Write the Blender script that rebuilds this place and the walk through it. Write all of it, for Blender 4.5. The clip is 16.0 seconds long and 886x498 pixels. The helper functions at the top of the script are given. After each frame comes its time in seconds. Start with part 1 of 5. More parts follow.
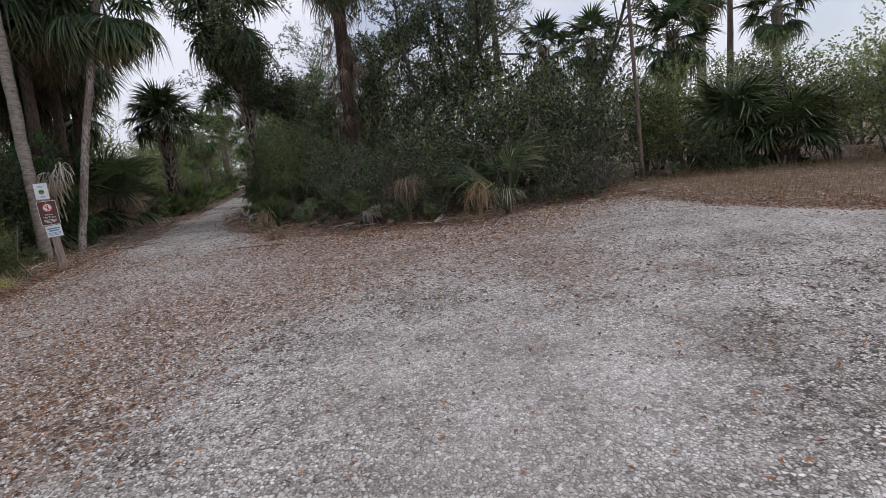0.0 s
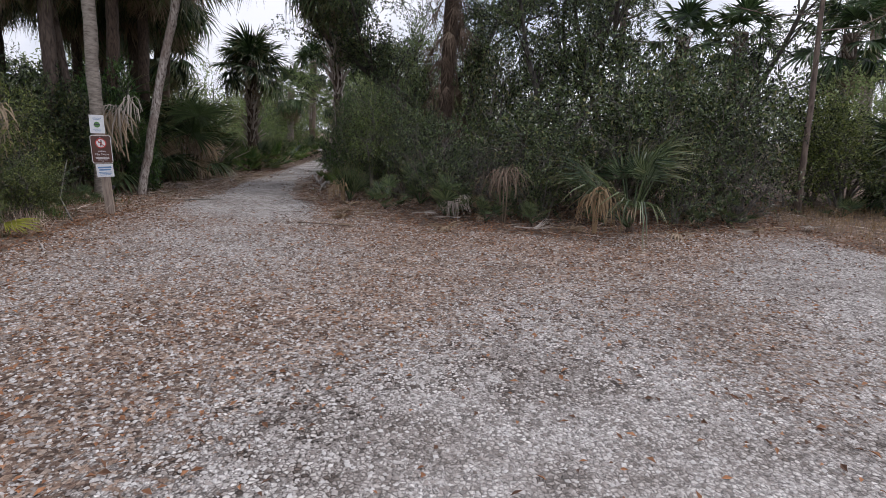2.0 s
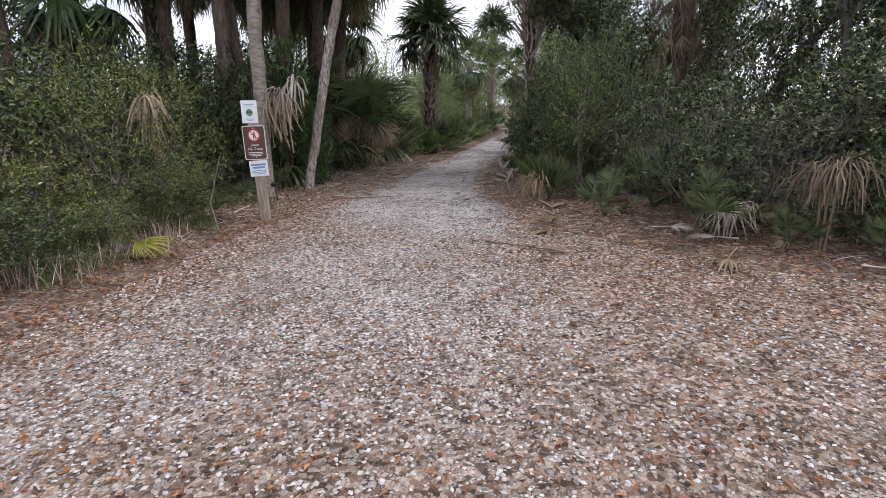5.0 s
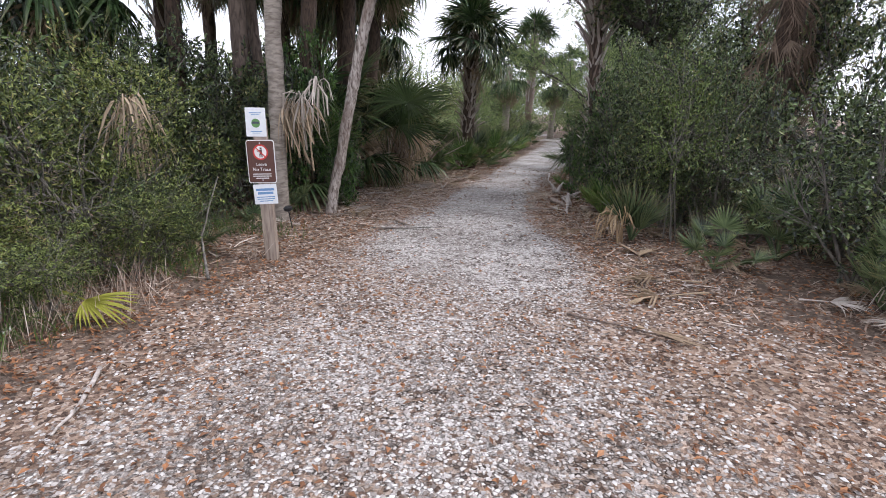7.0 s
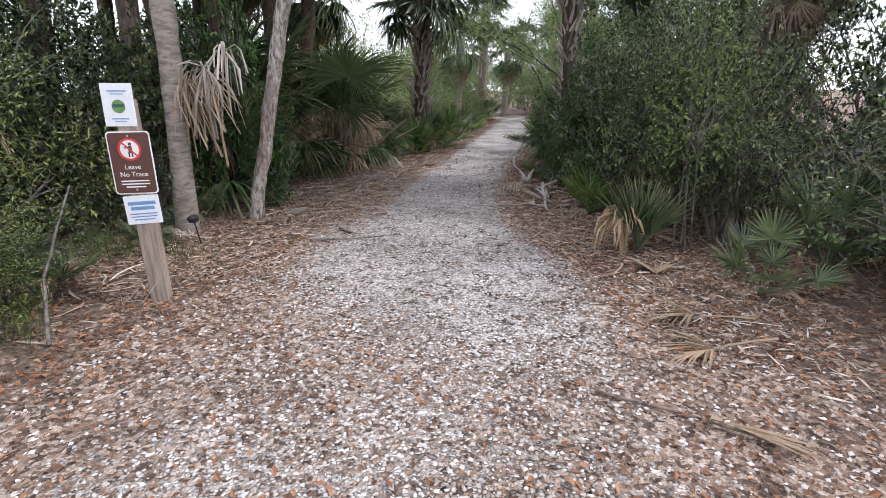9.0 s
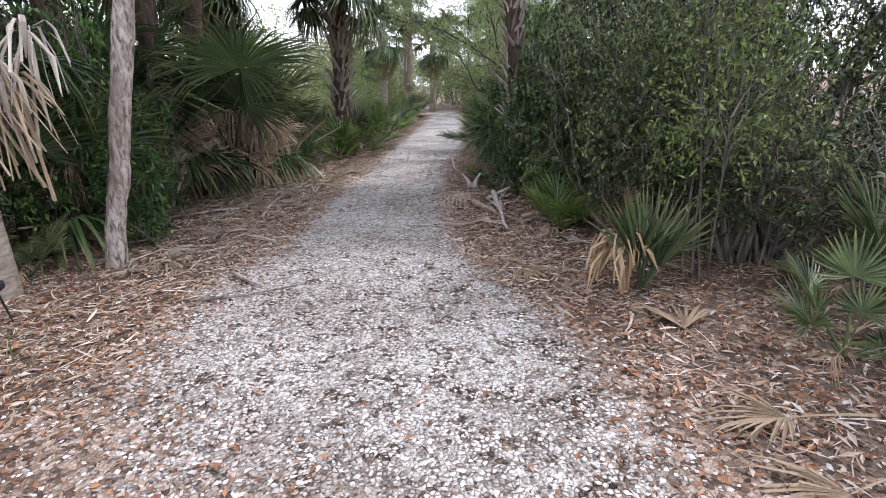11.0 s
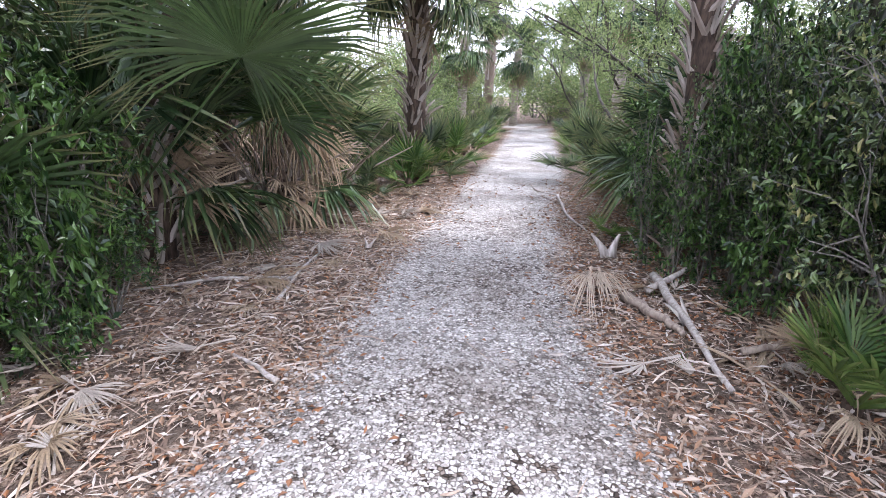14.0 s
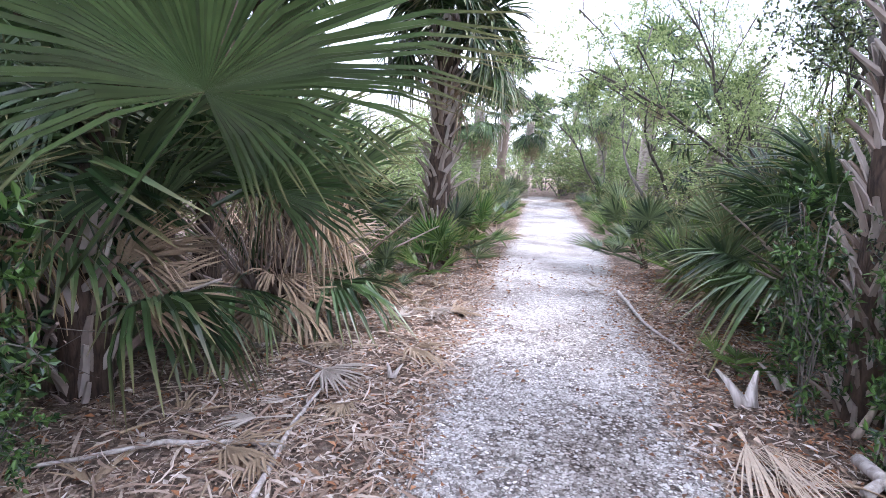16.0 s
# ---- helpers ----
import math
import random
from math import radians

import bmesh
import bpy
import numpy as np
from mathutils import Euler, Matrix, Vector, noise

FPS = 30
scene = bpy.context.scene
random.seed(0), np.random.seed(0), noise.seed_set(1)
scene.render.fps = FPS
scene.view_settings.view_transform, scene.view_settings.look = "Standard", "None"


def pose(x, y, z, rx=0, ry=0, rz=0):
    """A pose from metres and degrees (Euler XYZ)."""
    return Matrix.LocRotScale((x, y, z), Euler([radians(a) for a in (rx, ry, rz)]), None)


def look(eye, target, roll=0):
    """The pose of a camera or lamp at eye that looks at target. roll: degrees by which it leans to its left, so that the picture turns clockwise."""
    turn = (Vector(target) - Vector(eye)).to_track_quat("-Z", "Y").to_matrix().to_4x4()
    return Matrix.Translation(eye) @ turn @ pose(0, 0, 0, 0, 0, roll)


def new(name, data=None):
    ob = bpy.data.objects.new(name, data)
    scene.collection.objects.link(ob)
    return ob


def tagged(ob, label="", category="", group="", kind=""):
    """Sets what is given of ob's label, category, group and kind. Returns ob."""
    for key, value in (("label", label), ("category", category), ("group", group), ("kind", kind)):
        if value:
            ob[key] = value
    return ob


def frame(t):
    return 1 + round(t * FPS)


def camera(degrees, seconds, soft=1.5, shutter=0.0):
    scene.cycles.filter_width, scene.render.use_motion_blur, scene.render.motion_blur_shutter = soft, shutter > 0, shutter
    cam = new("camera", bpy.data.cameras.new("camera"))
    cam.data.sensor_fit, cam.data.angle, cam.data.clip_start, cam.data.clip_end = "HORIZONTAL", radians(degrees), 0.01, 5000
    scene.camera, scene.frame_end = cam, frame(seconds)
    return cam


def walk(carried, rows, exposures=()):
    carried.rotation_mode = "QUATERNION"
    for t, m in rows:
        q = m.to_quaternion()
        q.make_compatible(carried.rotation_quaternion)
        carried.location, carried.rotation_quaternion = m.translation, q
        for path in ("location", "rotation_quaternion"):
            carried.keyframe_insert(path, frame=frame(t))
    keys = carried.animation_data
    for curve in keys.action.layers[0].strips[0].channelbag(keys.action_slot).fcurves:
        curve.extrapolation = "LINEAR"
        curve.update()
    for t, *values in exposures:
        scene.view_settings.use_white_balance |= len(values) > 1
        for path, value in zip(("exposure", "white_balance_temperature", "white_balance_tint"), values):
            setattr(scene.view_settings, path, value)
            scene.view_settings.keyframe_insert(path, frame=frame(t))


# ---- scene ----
cam = camera(80.5, 16.0, 0.8)
# seconds, x, y, z, yaw, pitch, roll
ROWS = [
    (0, 0.106, -0.260, 1.568, -0.18, -11.14, -6.44),
    (0.5, -0.021, 0.298, 1.525, -0.19, -15.34, -2.68),
    (1, -0.132, 0.799, 1.505, 1.18, -16.25, -0.47),
    (1.5, -0.277, 1.236, 1.525, 4.24, -12.74, 2.68),
    (2, -0.382, 1.744, 1.526, 7.27, -12.37, 1.42),
    (2.5, -0.512, 2.203, 1.532, 10.28, -9.95, 0.86),
    (3, -0.645, 2.722, 1.525, 12.01, -10.71, -2.74),
    (3.5, -0.905, 3.222, 1.538, 17.83, -10.58, -1.38),
    (4, -1.165, 3.624, 1.551, 23.73, -12.41, -0.63),
    (4.2, -1.281, 3.800, 1.543, 24.35, -13.72, -1.20),
    (6.3, -2.550, 5.461, 1.650, 28.87, -16.34, 0.92),
    (6.5, -2.675, 5.621, 1.648, 28.87, -15.88, 1.38),
    (7, -2.855, 5.932, 1.657, 28.80, -14.57, 0.27),
    (7.5, -3.129, 6.232, 1.654, 28.52, -14.15, 1.11),
    (8, -3.298, 6.571, 1.643, 28.42, -14.71, 1.37),
    (8.5, -3.455, 6.938, 1.645, 25.20, -14.25, -1.27),
    (9, -3.687, 7.352, 1.648, 23.42, -16.90, -0.22),
    (9.5, -3.883, 7.719, 1.620, 21.82, -17.19, -0.07),
    (9.7, -3.938, 7.883, 1.614, 20.97, -16.62, -0.56),
    (11.8, -4.626, 9.600, 1.558, 14.93, -18.80, -1.78),
    (12, -4.707, 9.810, 1.549, 15.49, -19.12, -1.38),
    (12.5, -4.901, 10.255, 1.573, 16.96, -17.91, -1.31),
    (13, -5.146, 10.730, 1.581, 18.07, -16.16, -0.73),
    (13.5, -5.381, 11.127, 1.599, 19.95, -16.23, -1.03),
    (14, -5.655, 11.539, 1.600, 23.10, -16.33, -0.13),
    (14.5, -5.977, 11.902, 1.595, 26.65, -15.69, 1.74),
    (15, -6.256, 12.287, 1.601, 28.11, -15.08, 0.21),
    (15.5, -6.484, 12.648, 1.607, 26.65, -13.62, 0.28),
    (16, -6.725, 12.895, 1.617, 22.97, -9.05, 1.44),
]
EXPOSURES = [(0.0, -0.22, 6200, 15), (2.0, 0.0, 6200, 16), (4.0, 0.32, 6200, 17), (6.5, 0.75, 6100, 16), (9.5, 0.98, 6100, 15), (12.0, 1.42, 6000, 17), (13.0, 1.72, 5950, 17), (14.5, 2.0, 5720, 19), (16.0, 2.2, 5560, 21)]
walk(cam, [(t, pose(x, y, z, 90 + pitch, 0, yaw) @ pose(0, 0, 0, 0, 0, roll)) for t, x, y, z, yaw, pitch, roll in ROWS], EXPOSURES)

# ---- sky and sun: bright broken overcast ----
world = bpy.data.worlds.new("sky")
scene.world = world
world.use_nodes = True
wn, wl = world.node_tree.nodes, world.node_tree.links
sky = wn.new("ShaderNodeTexSky")
sky.sky_type, sky.sun_disc = "NISHITA", False
sky.sun_elevation, sky.sun_rotation = radians(52), radians(65)
cloud = wn.new("ShaderNodeTexNoise")
cloud.inputs["Scale"].default_value, cloud.inputs["Detail"].default_value = 2.6, 6.0
cloud_ramp = wn.new("ShaderNodeValToRGB")
cloud_ramp.color_ramp.elements[0].position, cloud_ramp.color_ramp.elements[1].position = 0.36, 0.56
cloud_ramp.color_ramp.elements[0].color = (0.35, 0.35, 0.35, 1)
cloud_mix = wn.new("ShaderNodeMixRGB")
cloud_mix.inputs[2].default_value = (10.5, 10.7, 11.2, 1)
wco = wn.new("ShaderNodeTexCoord")
wl.new(wco.outputs["Generated"], cloud.inputs["Vector"])
wl.new(cloud.outputs["Fac"], cloud_ramp.inputs["Fac"])
wl.new(cloud_ramp.outputs["Color"], cloud_mix.inputs[0])
wl.new(sky.outputs["Color"], cloud_mix.inputs[1])
# an overcast sky is brighter overhead than at the horizon
height = wn.new("ShaderNodeSeparateXYZ")
wl.new(wco.outputs["Generated"], height.inputs["Vector"])
dome = wn.new("ShaderNodeMapRange")
dome.inputs["From Min"].default_value, dome.inputs["From Max"].default_value = 0.0, 1.0
dome.inputs["To Min"].default_value, dome.inputs["To Max"].default_value = 0.8, 1.2
wl.new(height.outputs["Z"], dome.inputs["Value"])
dome_mix = wn.new("ShaderNodeMixRGB")
dome_mix.blend_type = "MULTIPLY"
dome_mix.inputs[0].default_value = 1.0
wl.new(cloud_mix.outputs["Color"], dome_mix.inputs[1])
wl.new(dome.outputs["Result"], dome_mix.inputs[2])
wl.new(dome_mix.outputs["Color"], wn["Background"].inputs["Color"])
wn["Background"].inputs["Strength"].default_value = 0.105
sun = new("sun", bpy.data.lights.new("sun", "SUN"))
sun.data.energy, sun.data.angle, sun.data.color = 1.3, radians(12), (1.0, 0.96, 0.9)
sun.matrix_world = look((23 * math.sin(radians(65)), 23 * math.cos(radians(65)), 30), (0, 0, 0))


# ---- materials ----
def nodes_of(name):
    mat = bpy.data.materials.new(name)
    mat.use_nodes = True
    nt = mat.node_tree
    return mat, nt.nodes, nt.links, nt.nodes["Principled BSDF"]


def ramp(nodes, stops):
    r = nodes.new("ShaderNodeValToRGB")
    els = r.color_ramp.elements
    while len(els) < len(stops):
        els.new(0.5)
    for e, (p, c) in zip(els, stops):
        e.position, e.color = p, (*c, 1)
    return r


def mapped(nodes, links, scale, kind="Object"):
    co, mp = nodes.new("ShaderNodeTexCoord"), nodes.new("ShaderNodeMapping")
    mp.inputs["Scale"].default_value = scale
    links.new(co.outputs[kind], mp.inputs["Vector"])
    return mp.outputs["Vector"]


def leaf_material(name, dark, light, rough=0.45, through_light=0.35, worn=None, per_object=0.5, gloss=0.25, toned=False):
    """Foliage: each leaf and each plant has its own shade, some light comes through."""
    mat, n, l, p = nodes_of(name)
    geo, info = n.new("ShaderNodeNewGeometry"), n.new("ShaderNodeObjectInfo")
    add = n.new("ShaderNodeMix")
    add.inputs[0].default_value = per_object
    if toned:
        tone = n.new("ShaderNodeVertexColor")
        tone.layer_name = "tone"
        split = n.new("ShaderNodeSeparateColor")
        l.new(tone.outputs["Color"], split.inputs[0])
        l.new(split.outputs[0], add.inputs[2])
    else:
        l.new(geo.outputs["Random Per Island"], add.inputs[2])
    l.new(info.outputs["Random"], add.inputs[3])
    stops = [(0.22, dark), (0.82, light)]
    if worn:
        stops.append((0.97, worn))
    r = ramp(n, stops)
    l.new(add.outputs[0], r.inputs["Fac"])
    noise_t = n.new("ShaderNodeTexNoise")
    noise_t.inputs["Scale"].default_value = 9
    l.new(mapped(n, l, (1, 1, 1)), noise_t.inputs["Vector"])
    hsv = n.new("ShaderNodeHueSaturation")
    mr = n.new("ShaderNodeMapRange")
    mr.inputs["To Min"].default_value, mr.inputs["To Max"].default_value = 0.65, 1.35
    l.new(noise_t.outputs["Fac"], mr.inputs["Value"])
    l.new(mr.outputs["Result"], hsv.inputs["Value"])
    colour = r.outputs["Color"]
    if toned:
        tips, mix = ramp(n, [(0.72, (0, 0, 0)), (1.0, (0.75, 0.75, 0.75))]), n.new("ShaderNodeMixRGB")
        l.new(split.outputs[1], tips.inputs["Fac"])
        l.new(tips.outputs["Color"], mix.inputs[0])
        l.new(colour, mix.inputs[1])
        mix.inputs[2].default_value = (0.27, 0.23, 0.11, 1)
        colour = mix.outputs["Color"]
    l.new(colour, hsv.inputs["Color"])
    l.new(hsv.outputs["Color"], p.inputs["Base Color"])
    p.inputs["Roughness"].default_value = rough
    p.inputs["Specular IOR Level"].default_value = gloss
    tr, mx = n.new("ShaderNodeBsdfTranslucent"), n.new("ShaderNodeMixShader")
    mx.inputs[0].default_value = through_light
    l.new(hsv.outputs["Color"], tr.inputs["Color"])
    l.new(p.outputs[0], mx.inputs[1])
    l.new(tr.outputs[0], mx.inputs[2])
    l.new(mx.outputs[0], n["Material Output"].inputs["Surface"])
    return mat


def bark_material(name, dark, light, scale=(9, 9, 2.2), bump=0.6, rough=0.9, patch=None):
    mat, n, l, p = nodes_of(name)
    vec = mapped(n, l, scale)
    a, b = n.new("ShaderNodeTexNoise"), n.new("ShaderNodeTexNoise")
    a.inputs["Scale"].default_value, a.inputs["Detail"].default_value = 1.5, 8
    a.inputs["Distortion"].default_value = 0.6
    b.inputs["Scale"].default_value, b.inputs["Detail"].default_value = 1.1, 3
    l.new(vec, a.inputs["Vector"])
    l.new(mapped(n, l, (1.3, 1.3, 0.7)), b.inputs["Vector"])
    r = ramp(n, [(0.33, dark), (0.62, light)])
    l.new(a.outputs["Fac"], r.inputs["Fac"])
    col = r.outputs["Color"]
    if patch:
        rp = ramp(n, [(0.5, (0, 0, 0)), (0.6, (1, 1, 1))])
        l.new(b.outputs["Fac"], rp.inputs["Fac"])
        m = n.new("ShaderNodeMixRGB")
        m.inputs[2].default_value = (*patch, 1)
        sc = n.new("ShaderNodeMath")
        sc.operation = "MULTIPLY"
        sc.inputs[1].default_value = 0.65
        l.new(rp.outputs["Color"], sc.inputs[0])
        l.new(sc.outputs[0], m.inputs[0])
        l.new(col, m.inputs[1])
        col = m.outputs["Color"]
    l.new(col, p.inputs["Base Color"])
    p.inputs["Roughness"].default_value = rough
    bu = n.new("ShaderNodeBump")
    bu.inputs["Strength"].default_value, bu.inputs["Distance"].default_value = bump, 0.02
    l.new(a.outputs["Fac"], bu.inputs["Height"])
    l.new(bu.outputs["Normal"], p.inputs["Normal"])
    return mat


def dead_material(name, stops, rough=0.8, grain=(40, 40, 6)):
    """Dry plant matter: each piece has its own tone, with a fibre grain."""
    mat, n, l, p = nodes_of(name)
    geo, info = n.new("ShaderNodeNewGeometry"), n.new("ShaderNodeObjectInfo")
    add = n.new("ShaderNodeMix")
    add.inputs[0].default_value = 0.3
    l.new(geo.outputs["Random Per Island"], add.inputs[2])
    l.new(info.outputs["Random"], add.inputs[3])
    r = ramp(n, stops)
    l.new(add.outputs[0], r.inputs["Fac"])
    t = n.new("ShaderNodeTexNoise")
    t.inputs["Scale"].default_value, t.inputs["Detail"].default_value = 1.0, 4
    l.new(mapped(n, l, grain), t.inputs["Vector"])
    mr, hsv = n.new("ShaderNodeMapRange"), n.new("ShaderNodeHueSaturation")
    mr.inputs["To Min"].default_value, mr.inputs["To Max"].default_value = 0.55, 1.4
    l.new(t.outputs["Fac"], mr.inputs["Value"])
    l.new(mr.outputs["Result"], hsv.inputs["Value"])
    l.new(r.outputs["Color"], hsv.inputs["Color"])
    l.new(hsv.outputs["Color"], p.inputs["Base Color"])
    p.inputs["Roughness"].default_value = rough
    return mat


def plain_material(name, colour, rough=0.5, metal=0.0, vary=0.12, scale=30):
    mat, n, l, p = nodes_of(name)
    t = n.new("ShaderNodeTexNoise")
    t.inputs["Scale"].default_value, t.inputs["Detail"].default_value = scale, 5
    l.new(mapped(n, l, (1, 1, 1)), t.inputs["Vector"])
    r = ramp(n, [(0.3, tuple(c * (1 - vary) for c in colour)), (0.7, tuple(min(1, c * (1 + vary)) for c in colour))])
    l.new(t.outputs["Fac"], r.inputs["Fac"])
    l.new(r.outputs["Color"], p.inputs["Base Color"])
    p.inputs["Roughness"].default_value, p.inputs["Metallic"].default_value = rough, metal
    return mat


def ground_material():
    """Shell gravel, compacted dust, brown leaf mould and dark soil, by the ground's own cover."""
    mat, n, l, p = nodes_of("ground_cover")
    pos = n.new("ShaderNodeTexCoord").outputs["Object"]

    def vor(scale, feature="F1"):
        v = n.new("ShaderNodeTexVoronoi")
        v.feature = feature
        v.inputs["Scale"].default_value = scale
        l.new(pos, v.inputs["Vector"])
        return v

    def noi(scale, detail=5, dist=0.0):
        t = n.new("ShaderNodeTexNoise")
        t.inputs["Scale"].default_value, t.inputs["Detail"].default_value, t.inputs["Distortion"].default_value = scale, detail, dist
        l.new(pos, t.inputs["Vector"])
        return t.outputs["Fac"]

    def mix(fac, a, b, mode="MIX"):
        m = n.new("ShaderNodeMixRGB")
        m.blend_type = mode
        for s, v in zip(m.inputs, (fac, a, b)):
            if isinstance(v, tuple):
                s.default_value = (*v, 1)
            elif isinstance(v, float):
                s.default_value = v
            else:
                l.new(v, s)
        return m.outputs["Color"]

    def graded(fac, stops):
        r = ramp(n, stops)
        l.new(fac, r.inputs["Fac"])
        return r.outputs["Color"]

    cover = n.new("ShaderNodeVertexColor")
    cover.layer_name = "cover"
    sep = n.new("ShaderNodeSeparateColor")
    l.new(cover.outputs["Color"], sep.inputs[0])
    stones, crack = vor(40), vor(40, "DISTANCE_TO_EDGE")
    small = vor(76)
    sx = n.new("ShaderNodeSeparateColor")
    l.new(stones.outputs["Color"], sx.inputs[0])
    stone_col = graded(sx.outputs[0], [(0.0, (0.05, 0.04, 0.034)), (0.22, (0.17, 0.13, 0.105)), (0.45, (0.48, 0.44, 0.41)), (0.85, (0.88, 0.86, 0.83))])
    gap = graded(crack.outputs["Distance"], [(0.0, (0.16, 0.14, 0.125)), (0.22, (1, 1, 1))])
    stone_col = mix(1.0, stone_col, gap, "MULTIPLY")
    sm = n.new("ShaderNodeSeparateColor")
    l.new(small.outputs["Color"], sm.inputs[0])
    fine_col = graded(sm.outputs[1], [(0.0, (0.07, 0.06, 0.052)), (0.4, (0.36, 0.34, 0.32)), (1.0, (0.84, 0.82, 0.8))])
    gravel = mix(graded(noi(5.0), [(0.42, (0, 0, 0)), (0.6, (0.75, 0.75, 0.75))]), stone_col, fine_col)
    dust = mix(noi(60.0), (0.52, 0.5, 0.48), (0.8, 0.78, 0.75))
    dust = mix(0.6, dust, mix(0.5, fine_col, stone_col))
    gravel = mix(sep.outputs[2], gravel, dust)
    gravel = mix(1.0, gravel, graded(noi(1.1, 6), [(0.32, (0.6, 0.56, 0.53)), (0.62, (1.1, 1.09, 1.08))]), "MULTIPLY")
    gravel = mix(1.0, gravel, graded(noi(13.0, 4), [(0.36, (0.84, 0.82, 0.8)), (0.62, (1.08, 1.07, 1.06))]), "MULTIPLY")
    flake = vor(36)
    fl = n.new("ShaderNodeSeparateColor")
    l.new(flake.outputs["Color"], fl.inputs[0])
    mould = graded(fl.outputs[0], [(0.0, (0.08, 0.056, 0.045)), (0.35, (0.2, 0.14, 0.11)), (0.7, (0.34, 0.25, 0.19)), (1.0, (0.52, 0.44, 0.38))])
    mould = mix(1.0, mould, graded(noi(3.0, 6), [(0.3, (0.6, 0.58, 0.55)), (0.7, (1.15, 1.1, 1.05))]), "MULTIPLY")
    soil = mix(noi(14.0), (0.08, 0.06, 0.048), (0.2, 0.15, 0.115))
    bare = mix(graded(noi(6.0, 7, 0.5), [(0.4, (0, 0, 0)), (0.55, (1, 1, 1))]), soil, mould)
    # ragged borders: leaf mould breaks up where it thins out
    rag = n.new("ShaderNodeMath")
    rag.operation = "ADD"
    l.new(sep.outputs[1], rag.inputs[0])
    sub = n.new("ShaderNodeMath")
    sub.operation = "MULTIPLY_ADD"
    l.new(noi(22.0, 6), sub.inputs[0])
    sub.inputs[1].default_value, sub.inputs[2].default_value = 1.4, -0.7
    l.new(sub.outputs[0], rag.inputs[1])
    litter_fac = graded(rag.outputs[0], [(0.42, (0, 0, 0)), (0.58, (1, 1, 1))])
    col = mix(litter_fac, gravel, mould)
    edge = n.new("ShaderNodeMath")
    edge.operation = "MULTIPLY_ADD"
    l.new(noi(9.0, 6), edge.inputs[0])
    edge.inputs[1].default_value, edge.inputs[2].default_value = 0.8, -0.4
    ed2 = n.new("ShaderNodeMath")
    ed2.operation = "ADD"
    l.new(edge.outputs[0], ed2.inputs[0])
    l.new(sep.outputs[0], ed2.inputs[1])
    col = mix(graded(ed2.outputs[0], [(0.4, (0, 0, 0)), (0.6, (1, 1, 1))]), bare, col)
    l.new(col, p.inputs["Base Color"])
    p.inputs["Roughness"].default_value = 0.95
    p.inputs["Specular IOR Level"].default_value = 0.2
    hgt = n.new("ShaderNodeMath")
    hgt.operation = "MINIMUM"
    l.new(crack.outputs["Distance"], hgt.inputs[0])
    hgt.inputs[1].default_value = 0.25
    hadd = n.new("ShaderNodeMath")
    hadd.operation = "MULTIPLY_ADD"
    l.new(noi(70.0, 4), hadd.inputs[0])
    hadd.inputs[1].default_value = 0.35
    l.new(hgt.outputs[0], hadd.inputs[2])
    bu = n.new("ShaderNodeBump")
    bu.inputs["Strength"].default_value, bu.inputs["Distance"].default_value = 1.0, 0.035
    l.new(hadd.outputs[0], bu.inputs["Height"])
    l.new(bu.outputs["Normal"], p.inputs["Normal"])
    return mat


M_GROUND = ground_material()
M_PALM = leaf_material("palm_green", (0.014, 0.032, 0.011), (0.09, 0.145, 0.052), 0.34, 0.14, None, 0.4, 0.4, True)
M_PALMETTO = leaf_material("palmetto_green", (0.022, 0.042, 0.018), (0.16, 0.205, 0.09), 0.38, 0.22, None, 0.4, 0.4, True)
M_FRESH = leaf_material("fresh_palmetto", (0.05, 0.105, 0.025), (0.2, 0.28, 0.075), 0.4, 0.35, None, 0.45, 0.35, True)
M_OAK = leaf_material("oak_leaf", (0.006, 0.012, 0.005), (0.135, 0.19, 0.065), 0.34, 0.12, (0.25, 0.22, 0.085), 0.12, 0.5)
M_MYRTLE = leaf_material("myrtle_leaf", (0.012, 0.024, 0.006), (0.25, 0.3, 0.08), 0.4, 0.18, (0.36, 0.28, 0.12), 0.15, 0.4)
M_SAPLING = leaf_material("sapling_leaf", (0.045, 0.07, 0.02), (0.22, 0.28, 0.09), 0.45, 0.3, None, 0.2)
M_GLOSSY = leaf_material("glossy_leaf", (0.01, 0.032, 0.007), (0.11, 0.2, 0.045), 0.3, 0.22, None, 0.15, 0.5)
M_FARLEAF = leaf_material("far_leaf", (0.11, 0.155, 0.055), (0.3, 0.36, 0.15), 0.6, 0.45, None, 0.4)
M_YELLOW = leaf_material("yellow_frond", (0.24, 0.25, 0.04), (0.42, 0.41, 0.08), 0.5, 0.3)
M_DEAD = dead_material("dead_frond", [(0.1, (0.13, 0.09, 0.06)), (0.5, (0.3, 0.22, 0.14)), (0.9, (0.45, 0.36, 0.26))])
M_TAN = dead_material("tan_frond", [(0.1, (0.2, 0.13, 0.07)), (0.6, (0.36, 0.25, 0.14)), (0.9, (0.46, 0.36, 0.24))])
M_GREYDEAD = dead_material("grey_frond", [(0.1, (0.2, 0.16, 0.13)), (0.5, (0.38, 0.33, 0.28)), (0.9, (0.56, 0.5, 0.44))])
M_LEAFDEAD = dead_material("fallen_leaf", [(0.05, (0.07, 0.04, 0.026)), (0.4, (0.2, 0.09, 0.042)), (0.75, (0.37, 0.17, 0.075)), (0.95, (0.5, 0.34, 0.21))])
